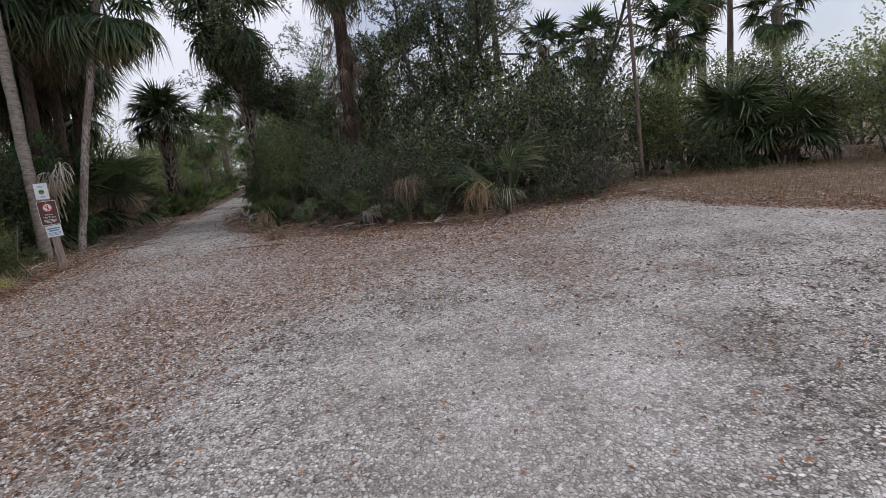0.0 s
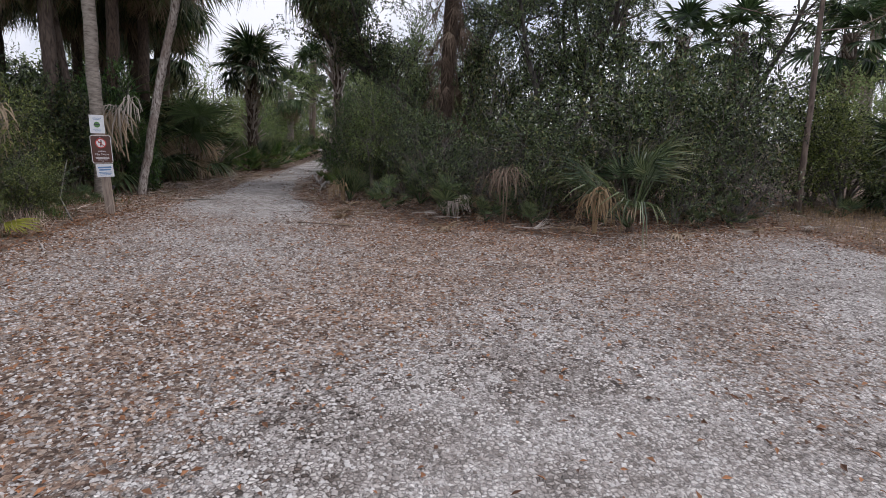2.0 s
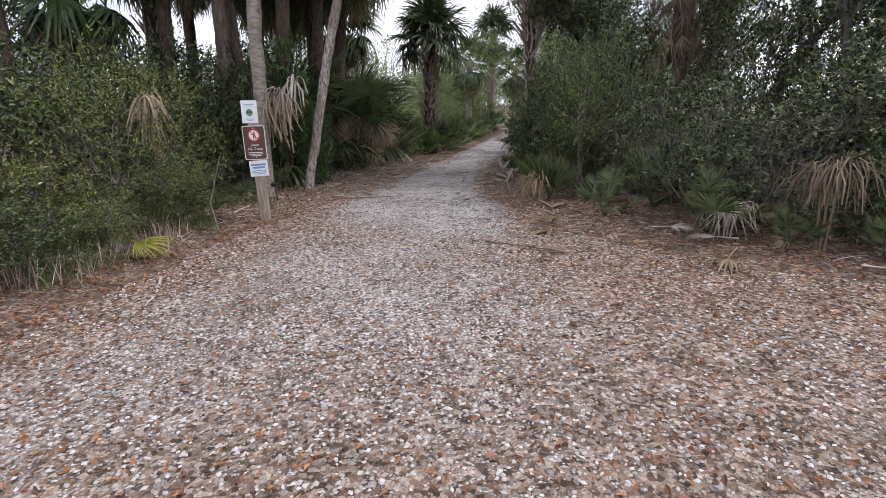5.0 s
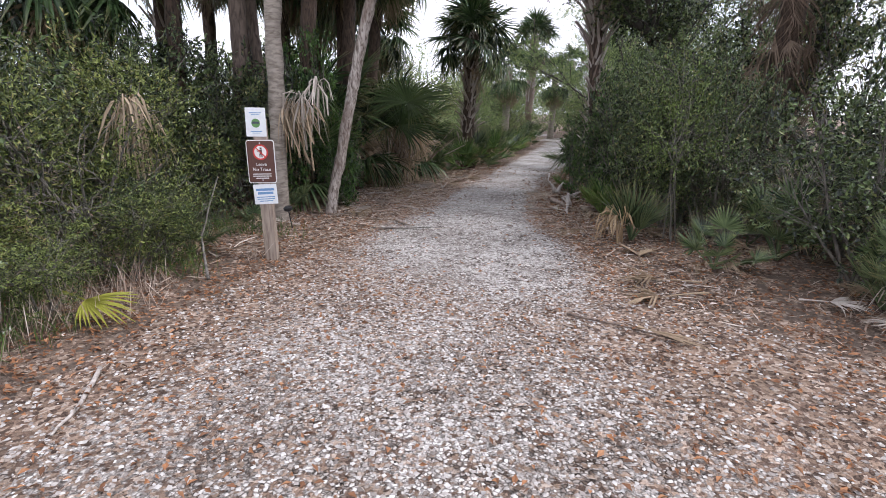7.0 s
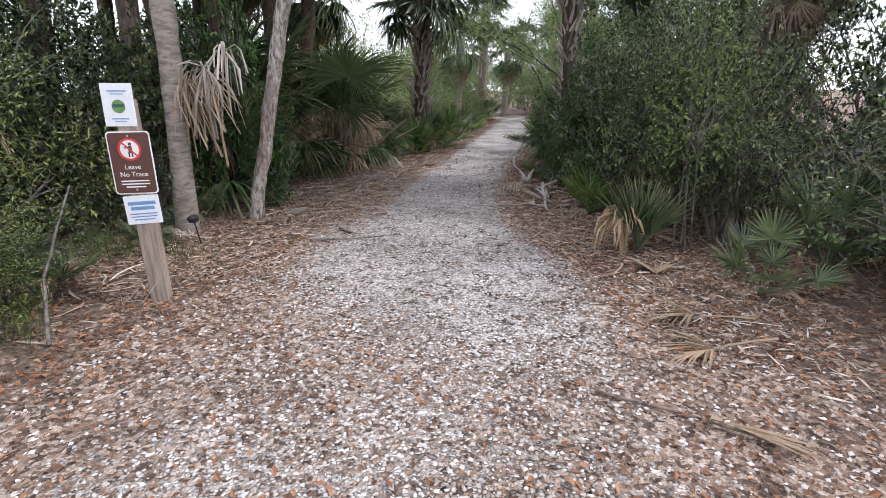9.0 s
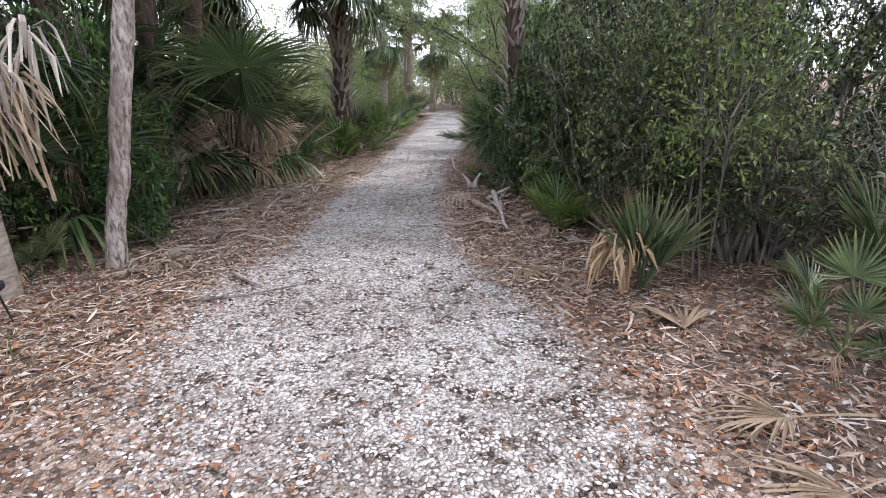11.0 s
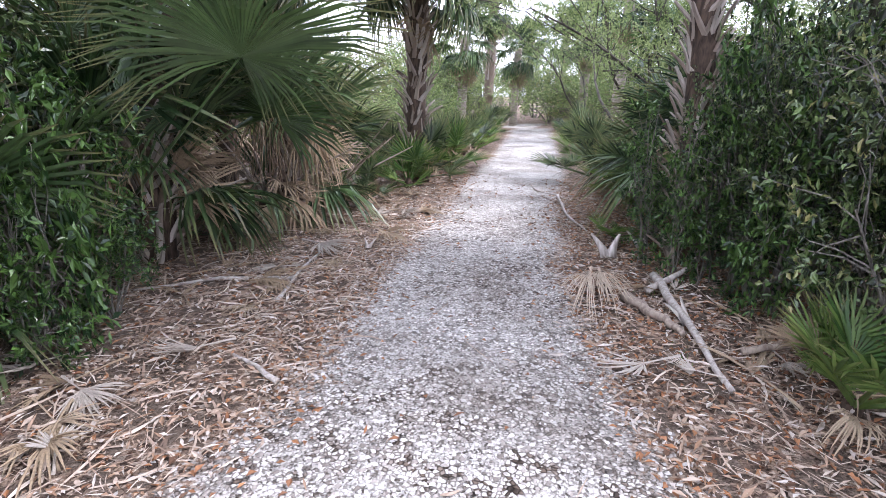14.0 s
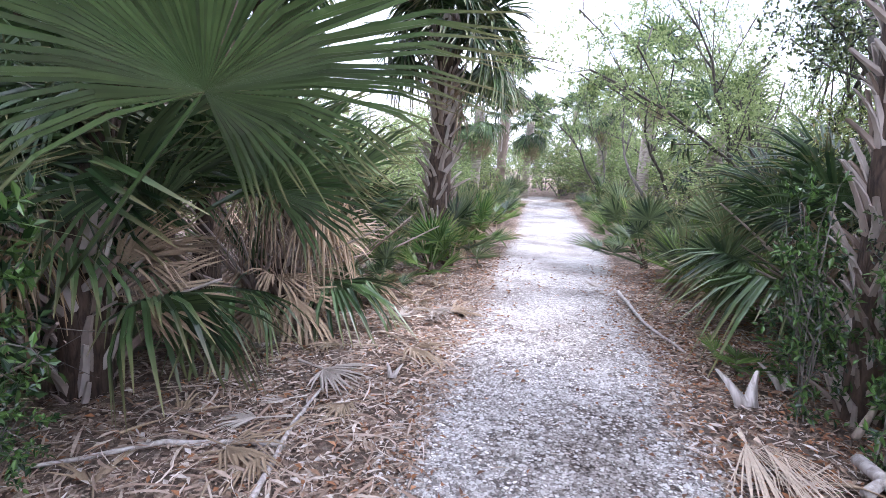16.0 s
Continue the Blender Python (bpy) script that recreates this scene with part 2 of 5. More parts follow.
M_STRIP = dead_material("palm_strip", [(0.05, (0.11, 0.07, 0.05)), (0.35, (0.29, 0.2, 0.145)), (0.7, (0.5, 0.405, 0.325)), (0.98, (0.76, 0.69, 0.62))])
M_SCRAP = dead_material("frond_scrap", [(0.05, (0.15, 0.095, 0.07)), (0.3, (0.3, 0.18, 0.11)), (0.55, (0.38, 0.28, 0.205)), (0.8, (0.46, 0.385, 0.32)), (0.97, (0.56, 0.5, 0.45))])
M_STRAW = dead_material("straw_frond", [(0.1, (0.3, 0.22, 0.15)), (0.5, (0.5, 0.4, 0.3)), (0.9, (0.66, 0.57, 0.47))])
M_DRYGRASS = dead_material("dry_grass", [(0.1, (0.16, 0.1, 0.05)), (0.5, (0.3, 0.2, 0.1)), (0.9, (0.4, 0.3, 0.16))])
M_GRASS = leaf_material("grass_blade", (0.06, 0.11, 0.03), (0.17, 0.22, 0.07), 0.5, 0.3)
M_STONE = dead_material("shell_stone", [(0.0, (0.13, 0.105, 0.09)), (0.3, (0.34, 0.3, 0.27)), (0.6, (0.52, 0.49, 0.46)), (0.95, (0.63, 0.61, 0.585))], 0.8, (60, 60, 60))
M_TRUNK = bark_material("palm_trunk_grey", (0.16, 0.13, 0.105), (0.36, 0.31, 0.26), (5, 5, 16), 0.5, 0.9)
M_SCALY = bark_material("scaly_trunk", (0.1, 0.068, 0.052), (0.5, 0.44, 0.39), (20, 20, 7), 1.0, 0.9, (0.2, 0.145, 0.115))
M_BOOT = dead_material("old_leaf_base", [(0.12, (0.08, 0.052, 0.038)), (0.5, (0.22, 0.165, 0.13)), (0.88, (0.46, 0.405, 0.36))], 0.85, (22, 22, 5))
M_SHAG = dead_material("shaggy_frond", [(0.1, (0.06, 0.04, 0.028)), (0.5, (0.16, 0.11, 0.075)), (0.9, (0.28, 0.21, 0.15))])
M_FIBRE = bark_material("palm_fibre", (0.028, 0.018, 0.013), (0.105, 0.07, 0.05), (20, 20, 5), 0.9)
M_OAKBARK = bark_material("oak_bark", (0.03, 0.026, 0.022), (0.11, 0.095, 0.08), (9, 9, 2.5), 0.9)
M_GREYLIMB = bark_material("grey_limb", (0.06, 0.053, 0.046), (0.2, 0.18, 0.155), (12, 12, 3), 0.6)
M_PINEBARK = bark_material("pine_bark", (0.07, 0.05, 0.04), (0.2, 0.15, 0.12), (12, 12, 3), 0.8)
M_WOOD = bark_material("weathered_wood", (0.2, 0.15, 0.12), (0.38, 0.31, 0.25), (22, 22, 2), 0.35, 0.85)
M_BLEACHED = bark_material("bleached_wood", (0.27, 0.23, 0.2), (0.5, 0.45, 0.41), (22, 22, 4), 0.4)
M_PAPER = plain_material("white_paper", (0.78, 0.79, 0.8), 0.6, 0, 0.05)
M_BROWN = plain_material("brown_sign_paint", (0.1, 0.042, 0.03), 0.45, 0, 0.1)
M_WHITE = plain_material("white_print", (0.8, 0.79, 0.76), 0.5, 0, 0.05)
M_RED = plain_material("red_print", (0.55, 0.05, 0.04), 0.5, 0, 0.05)
M_BLUE = plain_material("blue_print", (0.16, 0.3, 0.52), 0.6, 0, 0.08)
M_INK = plain_material("dark_ink", (0.06, 0.07, 0.09), 0.6)
M_GREENINK = plain_material("green_ink", (0.12, 0.27, 0.08), 0.6)
M_BLACK = plain_material("black_plastic", (0.02, 0.02, 0.022), 0.4)
M_STEEL = plain_material("bolt_steel", (0.5, 0.5, 0.5), 0.4, 1.0)


# ---- mesh helpers ----
class Geo:
    """Collects vertices and faces of one mesh."""

    def __init__(self):
        self.v, self.f, self.n, self.tone = [], [], 0, []

    def add(self, verts, faces, tone=None):
        self.v.append(np.asarray(verts, float))
        self.tone += tone or [(0.5, 0.0, 0.0, 1.0)] * len(verts)
        self.f.extend([tuple(int(i) + self.n for i in q) for q in faces])
        self.n += len(verts)

    def tube(self, pts, radii, sides=8, cap=True, wobble=0.0, rng=None):
        pts = [Vector(p) for p in pts]
        rings, up = [], Vector((0.31, 0.17, 0.93))
        for i, c in enumerate(pts):
            d = (pts[min(i + 1, len(pts) - 1)] - pts[max(i - 1, 0)]).normalized()
            a = d.cross(up if abs(d.dot(up)) < 0.95 else Vector((1, 0, 0))).normalized()
            b = d.cross(a)
            for k in range(sides):
                ang = 2 * math.pi * k / sides
                r = radii[i] * (1 + (rng.uniform(-wobble, wobble) if wobble else 0))
                rings.append(tuple(c + (a * math.cos(ang) + b * math.sin(ang)) * r))
        faces = []
        for i in range(len(pts) - 1):
            for k in range(sides):
                k2 = (k + 1) % sides
                faces.append((i * sides + k, i * sides + k2, (i + 1) * sides + k2, (i + 1) * sides + k))
        if cap:
            faces.append(tuple(range(sides))[::-1])
            faces.append(tuple((len(pts) - 1) * sides + k for k in range(sides)))
        self.add(rings, faces)

    def box(self, x0, x1, y0, y1, z0, z1):
        v = [(x, y, z) for z in (z0, z1) for y in (y0, y1) for x in (x0, x1)]
        self.add(v, [(0, 2, 3, 1), (4, 5, 7, 6), (0, 1, 5, 4), (2, 6, 7, 3), (0, 4, 6, 2), (1, 3, 7, 5)])

    def mesh(self, name, mat, smooth=False):
        me = bpy.data.meshes.new(name)
        me.from_pydata(np.concatenate(self.v).tolist(), [], self.f)
        me.materials.append(mat)
        if smooth:
            me.polygons.foreach_set("use_smooth", [True] * len(me.polygons))
        if len(self.tone) == self.n and len({t[0] for t in self.tone}) > 1:
            att = me.color_attributes.new("tone", "FLOAT_COLOR", "POINT")
            att.data.foreach_set("color", np.array(self.tone).ravel())
        me.update()
        return me


def part(name, mesh, parent, m=None, label=""):
    ob = new(name, mesh)
    ob.parent = parent
    if m is not None:
        ob.matrix_basis = m
    if label:
        ob["label"] = label
    return ob


def thing(name, m, label, category, group=""):
    ob = new(name)
    ob.matrix_basis = m
    ob.empty_display_size = 0.2
    return tagged(ob, label, category, group)


def leaf_geo(geo, base, along, normal, length, width, fold=0.25):
    """Many small leaves at once, each two triangles folded on the midrib."""
    base, along, normal = (np.asarray(a, float) for a in (base, along, normal))
    along /= np.linalg.norm(along, axis=1, keepdims=True) + 1e-9
    side = np.cross(along, normal)
    side /= np.linalg.norm(side, axis=1, keepdims=True) + 1e-9
    up = np.cross(side, along)
    length, width = np.asarray(length)[:, None], np.asarray(width)[:, None]
    mid = base + along * length * 0.45
    v = np.stack([base, mid + side * width / 2 + up * width * fold, base + along * length, mid - side * width / 2 + up * width * fold], 1).reshape(-1, 3)
    k = np.arange(len(base))[:, None] * 4
    f = np.concatenate([k + [0, 2, 1], k + [0, 3, 2]], 1).reshape(-1, 3)
    geo.v.append(v)
    geo.f.extend((f + geo.n).tolist())
    geo.n += len(v)


# ---- palm fronds ----
def frond_mesh(name, seed, petiole, radius, spread, segs, droop, lift, mat, limp=0.0, sag=0.0, broken=0.05, slim=1.0):
    """One fan frond: a stalk along +x and pleated segments round the hub."""
    rng, g = random.Random(seed), Geo()
    hub = Vector((petiole, 0, -sag * petiole))
    stalk = [(petiole * s, 0, -sag * petiole * s * s) for s in (0, 0.35, 0.7, 0.98)]
    g.tube(stalk, [0.022, 0.014, 0.011, 0.008], 4)
    heart = g.n
    g.add([tuple(hub)], [])
    g.f += [(heart - 4 + k, heart - 4 + (k + 1) % 4, heart) for k in range(4)]
    half = radians(spread)
    step = 2 * half / segs
    for i in range(segs):
        th = -half + step * (i + 0.5)
        if rng.random() < broken:
            continue
        ln = radius * (1 - 0.28 * (abs(th) / half) ** 1.5) * rng.uniform(0.9, 1.05)
        dr = droop * rng.uniform(0.6, 1.5)
        bend = rng.uniform(-0.05, 0.05)
        flop = rng.random() < limp
        rows = []
        for s, w in ((0.4, 1.0), (0.72, 0.75), (1.0, 0.05)):
            a = th + bend * s * s
            half_w = slim * radius * 0.5 * step * w / 2 + 0.001
            z = lift * abs(math.sin(th)) * ln * s - dr * ln * s ** 3 - sag * 0.5 * ln * s
            c = Vector((math.cos(a) * ln * s, math.sin(a) * ln * s, z))
            if flop and s > 0.5:
                f = (s - 0.4) / 0.6
                c = Vector((math.cos(a) * ln * (0.5 + 0.18 * f), math.sin(a) * ln * (0.5 + 0.18 * f), z - 0.42 * ln * f))
            n = Vector((-math.sin(a), math.cos(a), 0))
            rows += [hub + c - n * half_w, hub + c + Vector((0, 0, -half_w * 0.75)), hub + c + n * half_w]
        o = g.n
        shade = rng.random()
        g.add([tuple(p) for p in rows], [(0, 1, 4, 3), (1, 2, 5, 4), (3, 4, 7, 6), (4, 5, 8, 7)], [(shade, s, 0.0, 1.0) for s in (0.4, 0.72, 1.0) for _ in range(3)])
        g.f += [(heart, o, o + 1), (heart, o + 1, o + 2)]
    return g.mesh(name, mat)


FAN_GREEN = [frond_mesh("fan", 10 + i, 1.05 + 0.1 * i, 0.98, 138, 50, 0.26 + 0.06 * i, 0.3, M_PALM, 0.18, 0.08, 0.06, 0.85) for i in range(4)]
FAN_CROWN = [frond_mesh("crown_fan", 24 + i, 0.75, 0.9, 150, 40, 0.3 + 0.12 * i, 0.2, M_PALM, 0.15 + 0.1 * i, 0.12) for i in range(3)]
FAN_LONG = [frond_mesh("long_fan", 28 + i, 1.95, 1.38, 142, 84, 0.34, 0.25, M_PALM, 0.03, 0.02, 0.05, 0.85) for i in range(2)]
FAN_BROAD = [frond_mesh("broad_fan", 35 + i, 2.86, 1.12, 146, 92, 0.28, 0.25, M_PALM, 0.0, 0.02, 0.04, 0.85) for i in range(2)]
FAN_DROOP = [frond_mesh("fan", 20 + i, 0.9, 0.95, 120, 38, 0.55, 0.05, M_PALM, 0.45, 0.3) for i in range(3)]
FAN_DEAD = [frond_mesh("dead_fan", 30 + i, 0.75, 0.85, 62, 26, 0.25, 0.5, M_DEAD, 0.4, 0.1, 0.15) for i in range(4)]
FAN_SPIKE = [frond_mesh("spike_fan", 64 + i, 0.25, 0.62, 46, 14, 0.05, 0.15, M_PALMETTO, 0.02, 0.0, 0.05, 0.6) for i in range(2)]
FAN_SHAG = [frond_mesh("shag_fan", 66 + i, 0.7, 0.85, 38, 18, 0.25, 0.3, M_SHAG, 0.5, 0.15, 0.2, 0.6) for i in range(3)]
FAN_TAN = [frond_mesh("tan_fan", 40 + i, 0.55, 0.6, 75, 26, 0.5, 0.2, M_TAN, 0.55, 0.25, 0.08) for i in range(3)]
FAN_LITTLE = [frond_mesh("palmetto_fan", 50 + i, 0.55 + 0.08 * i, 0.5, 108, 24, 0.08, 0.3, M_PALMETTO, 0.06, 0.02, 0.06, 0.8) for i in range(4)]
FAN_FRESH = [frond_mesh("fresh_fan", 60 + i, 0.3 + 0.06 * i, 0.42, 105, 20, 0.08, 0.35, M_FRESH, 0.04, 0.0, 0.06, 0.7) for i in range(3)]
FAN_GREY = [frond_mesh("grey_fan", 70 + i, 0.45, 0.6, 58, 22, 0.12 - 0.2 * i, 0.1, M_GREYDEAD, 0.12, 0.0, 0.3) for i in range(3)]
FAN_THIN = [frond_mesh("thin_fan", 86 + i, 0.85 + 0.1 * i, 0.72, 92, 22, 0.3 + 0.25 * i, 0.25, M_PALMETTO, 0.12 + 0.1 * i, 0.06, 0.08, 0.42) for i in range(3)]
FAN_FAR = [frond_mesh("far_fan", 80 + i, 0.9, 0.9, 130, 26, 0.35, 0.2, M_PALM, 0.2, 0.1) for i in range(2)]


def mop_mesh(name, seed, stalk, length, reach, segs, mat, arc=180, width=0.018):
    """A dead fan: an upright stalk, its segments folded and hanging straight down."""
    rng, g = random.Random(seed), Geo()
    g.tube([(0, 0, 0), (0.02, 0, stalk * 0.5), (0.06, 0, stalk)], [0.016, 0.012, 0.009], 5)
    heart = g.n
    g.add([(0.06, 0, stalk + 0.005)], [])
    g.f += [(heart - 5 + k, heart - 5 + (k + 1) % 5, heart) for k in range(5)]
    for i in range(segs):
        a = radians(arc) * (rng.random() - 0.5)
        d, n = Vector((math.cos(a), math.sin(a), 0)), Vector((-math.sin(a), math.cos(a), 0))
        out, ln, rise = reach * rng.uniform(0.25, 1.35), length * rng.uniform(0.35, 1.1), rng.uniform(0.0, 0.2)
        wd, drift = width * rng.uniform(0.25, 0.95), rng.gauss(0, 0.17)
        o, rows = g.n, []
        for s, w in ((0.3, 1.0), (0.65, 1.0), (1.0, 0.25)):
            c = Vector((0.06, 0, stalk)) + d * out * s ** 0.55 + n * drift * s + Vector((0, 0, rise * math.sin(s * 2.6) - ln * s ** 1.7))
            c += Vector((rng.uniform(-0.025, 0.025), rng.uniform(-0.025, 0.025), 0))
            rows += [c - n * wd * w, c + d * wd * 0.8, c + n * wd * w]
        g.add([tuple(p) for p in rows], [(0, 1, 4, 3), (1, 2, 5, 4), (3, 4, 7, 6), (4, 5, 8, 7)])
        g.f += [(heart, o, o + 1), (heart, o + 1, o + 2)]
    return g.mesh(name, mat)


def frond_pose(z, azimuth, elevation, scale=1.0, twist=0.0, x=0.0, y=0.0):
    return pose(x, y, z) @ pose(0, 0, 0, 0, 0, azimuth) @ pose(0, 0, 0, 0, -elevation, 0) @ pose(0, 0, 0, twist, 0, 0) @ Matrix.Scale(scale, 4)


def trunk_path(height, lean, rng, steps=9, bow=0.0):
    pts = []
    for i in range(steps + 1):
        s = i / steps
        pts.append(Vector((lean[0] * s + bow * math.sin(s * 3.14) + rng.uniform(-0.012, 0.012), lean[1] * s + rng.uniform(-0.012, 0.012), height * s - 0.12 * (1 - s))))
    return pts


def boot_mesh(seed):
    """One old leaf base: a stalk end split into two hollowed arms that lean apart, its back towards -x."""
    rng, g = random.Random(seed), Geo()
    for side in (-1, 1):
        v, f, ln, lean = [], [], rng.uniform(0.24, 0.42), side * rng.uniform(0.08, 0.3)
        curl = rng.uniform(0.02, 0.14)
        for i in range(4):
            s = i / 3
            w, x = 0.036 * (1 - 0.55 * s) + 0.005 * rng.random(), 0.04 * s + curl * s * s
            y, z, hollow = side * 0.03 + lean * ln * s * (1.3 - 0.3 * s), ln * s, 0.012 * (1 - s)
            v += [(x, y - w, z), (x + hollow + 0.014, y, z + 0.01), (x, y + w, z), (x - 0.013, y + w * 0.8, z), (x + hollow - 0.008, y, z), (x - 0.013, y - w * 0.8, z)]
        for i in range(3):
            for k in range(6):
                f.append((i * 6 + k, i * 6 + (k + 1) % 6, i * 6 + 6 + (k + 1) % 6, i * 6 + 6 + k))
        f.append(tuple(18 + k for k in range(6)))
        g.add(v, f)
    return g.mesh("leaf_base", M_BOOT)


BOOTS = [boot_mesh(i) for i in range(6)]


def add_boots(palm, pts, radius, seed, low, high, spacing, size):
    rng = random.Random(seed)
    height = pts[-1].z
    rows = int((high - low) * height / spacing)
    for r in range(rows):
        f = (low + (high - low) * r / rows) * (len(pts) - 1)
        i = min(int(f), len(pts) - 2)
        c = pts[i].lerp(pts[i + 1], f - i)
        for k in range(4):
            a = r * 49 + k * 90 + rng.uniform(-24, 24)
            m = pose(c.x, c.y, c.z + rng.uniform(-0.07, 0.07), 0, 0, a) @ pose(radius * 0.86, 0, 0, rng.uniform(-32, 32), rng.uniform(-2, 16), 0) @ Matrix.Scale(size * rng.uniform(0.65, 1.4), 4)
            if rng.random() > 0.14:
                part("leaf_base", BOOTS[rng.randrange(6)], palm, m)


def cabbage_palm(x, y, height, radius, seed, label, lean=(0, 0), bark=M_TRUNK, boots=None, green=16, hang=6, dead=8, scale=1.0, bow=0.0, fans=None, group="cabbage palms", boot_gap=0.17, boot_size=0.85, rough=0.03, sagging=(15, 50)):
    rng = random.Random(seed)
    palm = thing("cabbage_palm", pose(x, y, 0), label, "palm tree", group)
    pts = trunk_path(height, lean, rng, 12, bow)
    g = Geo()
    fine = [pts[0].lerp(pts[0], 0)]
    for a, b in zip(pts, pts[1:]):
        fine += [a.lerp(b, k / 4) for k in range(1, 5)]
    rad = [radius * (1.25 - 0.25 * min(1, i / 6)) * (1 + rng.uniform(-0.06, 0.06)) for i in range(len(fine))]
    g.tube(fine, rad, 14, True, rough, rng)
    part("trunk", g.mesh("trunk", bark, True), palm)
    if boots:
        add_boots(palm, pts, radius, seed, boots[0], boots[1], boot_gap, boot_size)
    top = pts[-1]
    for i in range(green):
        e = 78 - 95 * (i / max(1, green - 1)) + rng.uniform(-8, 8)
        part("frond", rng.choice(fans or FAN_CROWN), palm, frond_pose(top.z - 0.1, i * 137.5 + rng.uniform(-15, 15), e, scale * rng.uniform(0.85, 1.1), rng.uniform(-25, 25), top.x, top.y))
    for i in range(hang):
        part("frond", rng.choice(FAN_DROOP), palm, frond_pose(top.z - 0.2, i * 137.5 + 40 + rng.uniform(-15, 15), -rng.uniform(*sagging), scale * rng.uniform(0.85, 1.05), rng.uniform(-20, 20), top.x, top.y))
    for i in range(dead):
        part("dead_frond", rng.choice(FAN_DEAD), palm, frond_pose(top.z - 0.3 - rng.uniform(0, 0.35), i * 137.5 + rng.uniform(-25, 25), -rng.uniform(62, 84), scale * rng.uniform(0.8, 1.1), rng.uniform(-40, 40), top.x, top.y), "dry brown hanging frond")
    return palm


def palmetto(x, y, seed, label="green saw palmetto clump on the leaf-strewn ground", n=10, size=1.0, fans=None, dead=2, low=15, high=78, group="saw palmettos", deadfans=None, z=0.0):
    rng = random.Random(seed)
    plant = thing("saw_palmetto", pose(x, y, z, 0, 0, rng.uniform(0, 360)), label, "palmetto", group)
    g = Geo()
    g.tube([(0, 0, -0.1), (0.02, 0.01, 0.06), (0.03, 0, 0.16 * size)], [0.07 * size, 0.06 * size, 0.04 * size], 6)
    part("stem", g.mesh("stem", M_FIBRE), plant)
    for i in range(n):
        e = low + (high - low) * ((i * 0.618) % 1) + rng.uniform(-6, 6)
        part("frond", rng.choice(fans or FAN_LITTLE), plant, frond_pose(0.06, i * 137.5 + rng.uniform(-20, 20), e, size * rng.uniform(0.75, 1.15), rng.uniform(-30, 30)))
    for i in range(dead):
        part("dead_frond", rng.choice(deadfans or FAN_DEAD), plant, frond_pose(0.12, rng.uniform(0, 360), rng.uniform(5, 35), size * rng.uniform(0.4, 0.6), rng.uniform(-30, 30)), "dry tan frond")
    return plant


# ---- shrubs and broadleaf trees ----
def shrub_meshes(seed, height, radius, twigs, leaf, mat, stem_mat, per=13, lobes=7, low=0.15, spray=0.3, whorl=False, upright=0.35, stem=1.0):
    """Stems and leaves of one bush: leaves stand along twigs on an uneven set of lobes."""
    rng = np.random.RandomState(seed)
    rnd = random.Random(seed)
    cs = np.stack([rng.uniform(-0.6, 0.6, lobes) * radius, rng.uniform(-0.6, 0.6, lobes) * radius, rng.uniform(low + 0.1, 0.85, lobes) * height], 1)
    rs = rng.uniform(0.35, 0.62, lobes) * radius
    cs[0], rs[0] = (0, 0, 0.62 * height), 0.6 * radius
    which = rng.randint(0, lobes, twigs)
    d = rng.normal(size=(twigs, 3))
    d /= np.linalg.norm(d, axis=1, keepdims=True)
    rr = rng.uniform(0.35, 1.0, twigs) ** 0.6
    stretch = np.array([1, 1, 0.42 * height / radius])
    start = cs[which] + d * (rs[which] * rr)[:, None] * stretch
    start[:, 2] = np.maximum(start[:, 2], 0.12)
    tdir = d * 0.8 + rng.normal(size=(twigs, 3)) * 0.4 + [0, 0, upright]
    tdir /= np.linalg.norm(tdir, axis=1, keepdims=True)
    tl = spray * rng.uniform(0.6, 1.3, twigs)
    s = np.linspace(0.1, 1.0, per)
    if whorl:
        s = np.repeat(np.linspace(0.25, 1.0, 3), per // 3 + 1)[:per]
    base = (start[:, None, :] + tdir[:, None, :] * (s[None, :, None] * tl[:, None, None])).reshape(-1, 3)
    td = np.repeat(tdir, per, 0)
    al = td * 0.55 + rng.normal(size=base.shape) * 0.75
    al[:, 2] -= 0.1
    nr = rng.normal(size=base.shape) * 0.6 + [0, 0, 1]
    n = len(base)
    g = Geo()
    leaf_geo(g, base, al, nr, leaf[0] * rng.uniform(0.65, 1.25, n), leaf[1] * rng.uniform(0.7, 1.2, n))
    leaves = g.mesh("leaves", mat)
    g = Geo()
    for i in range(lobes):
        c = Vector(cs[i])
        root = Vector((rnd.uniform(-0.12, 0.12), rnd.uniform(-0.12, 0.12), -0.1))
        mid = root.lerp(c, 0.5) + Vector((rnd.uniform(-0.1, 0.1), rnd.uniform(-0.1, 0.1), rnd.uniform(0, 0.2))) * radius
        g.tube([root, root.lerp(mid, 0.5) + Vector((0.02, 0.03, 0)), mid, c], [q * stem * height / 2 for q in (0.02, 0.018, 0.013, 0.006)], 5)
        for j in np.where(which == i)[0][:9]:
            a = mid.lerp(c, rnd.uniform(0.2, 1))
            b = Vector(start[j])
            g.tube([a, a.lerp(b, 0.5) + Vector((rnd.uniform(-0.05, 0.05), rnd.uniform(-0.05, 0.05), 0.04)), b, b + Vector(tdir[j]) * tl[j]], [0.007, 0.006, 0.004, 0.002], 3, False)
    return leaves, g.mesh("stem", stem_mat)


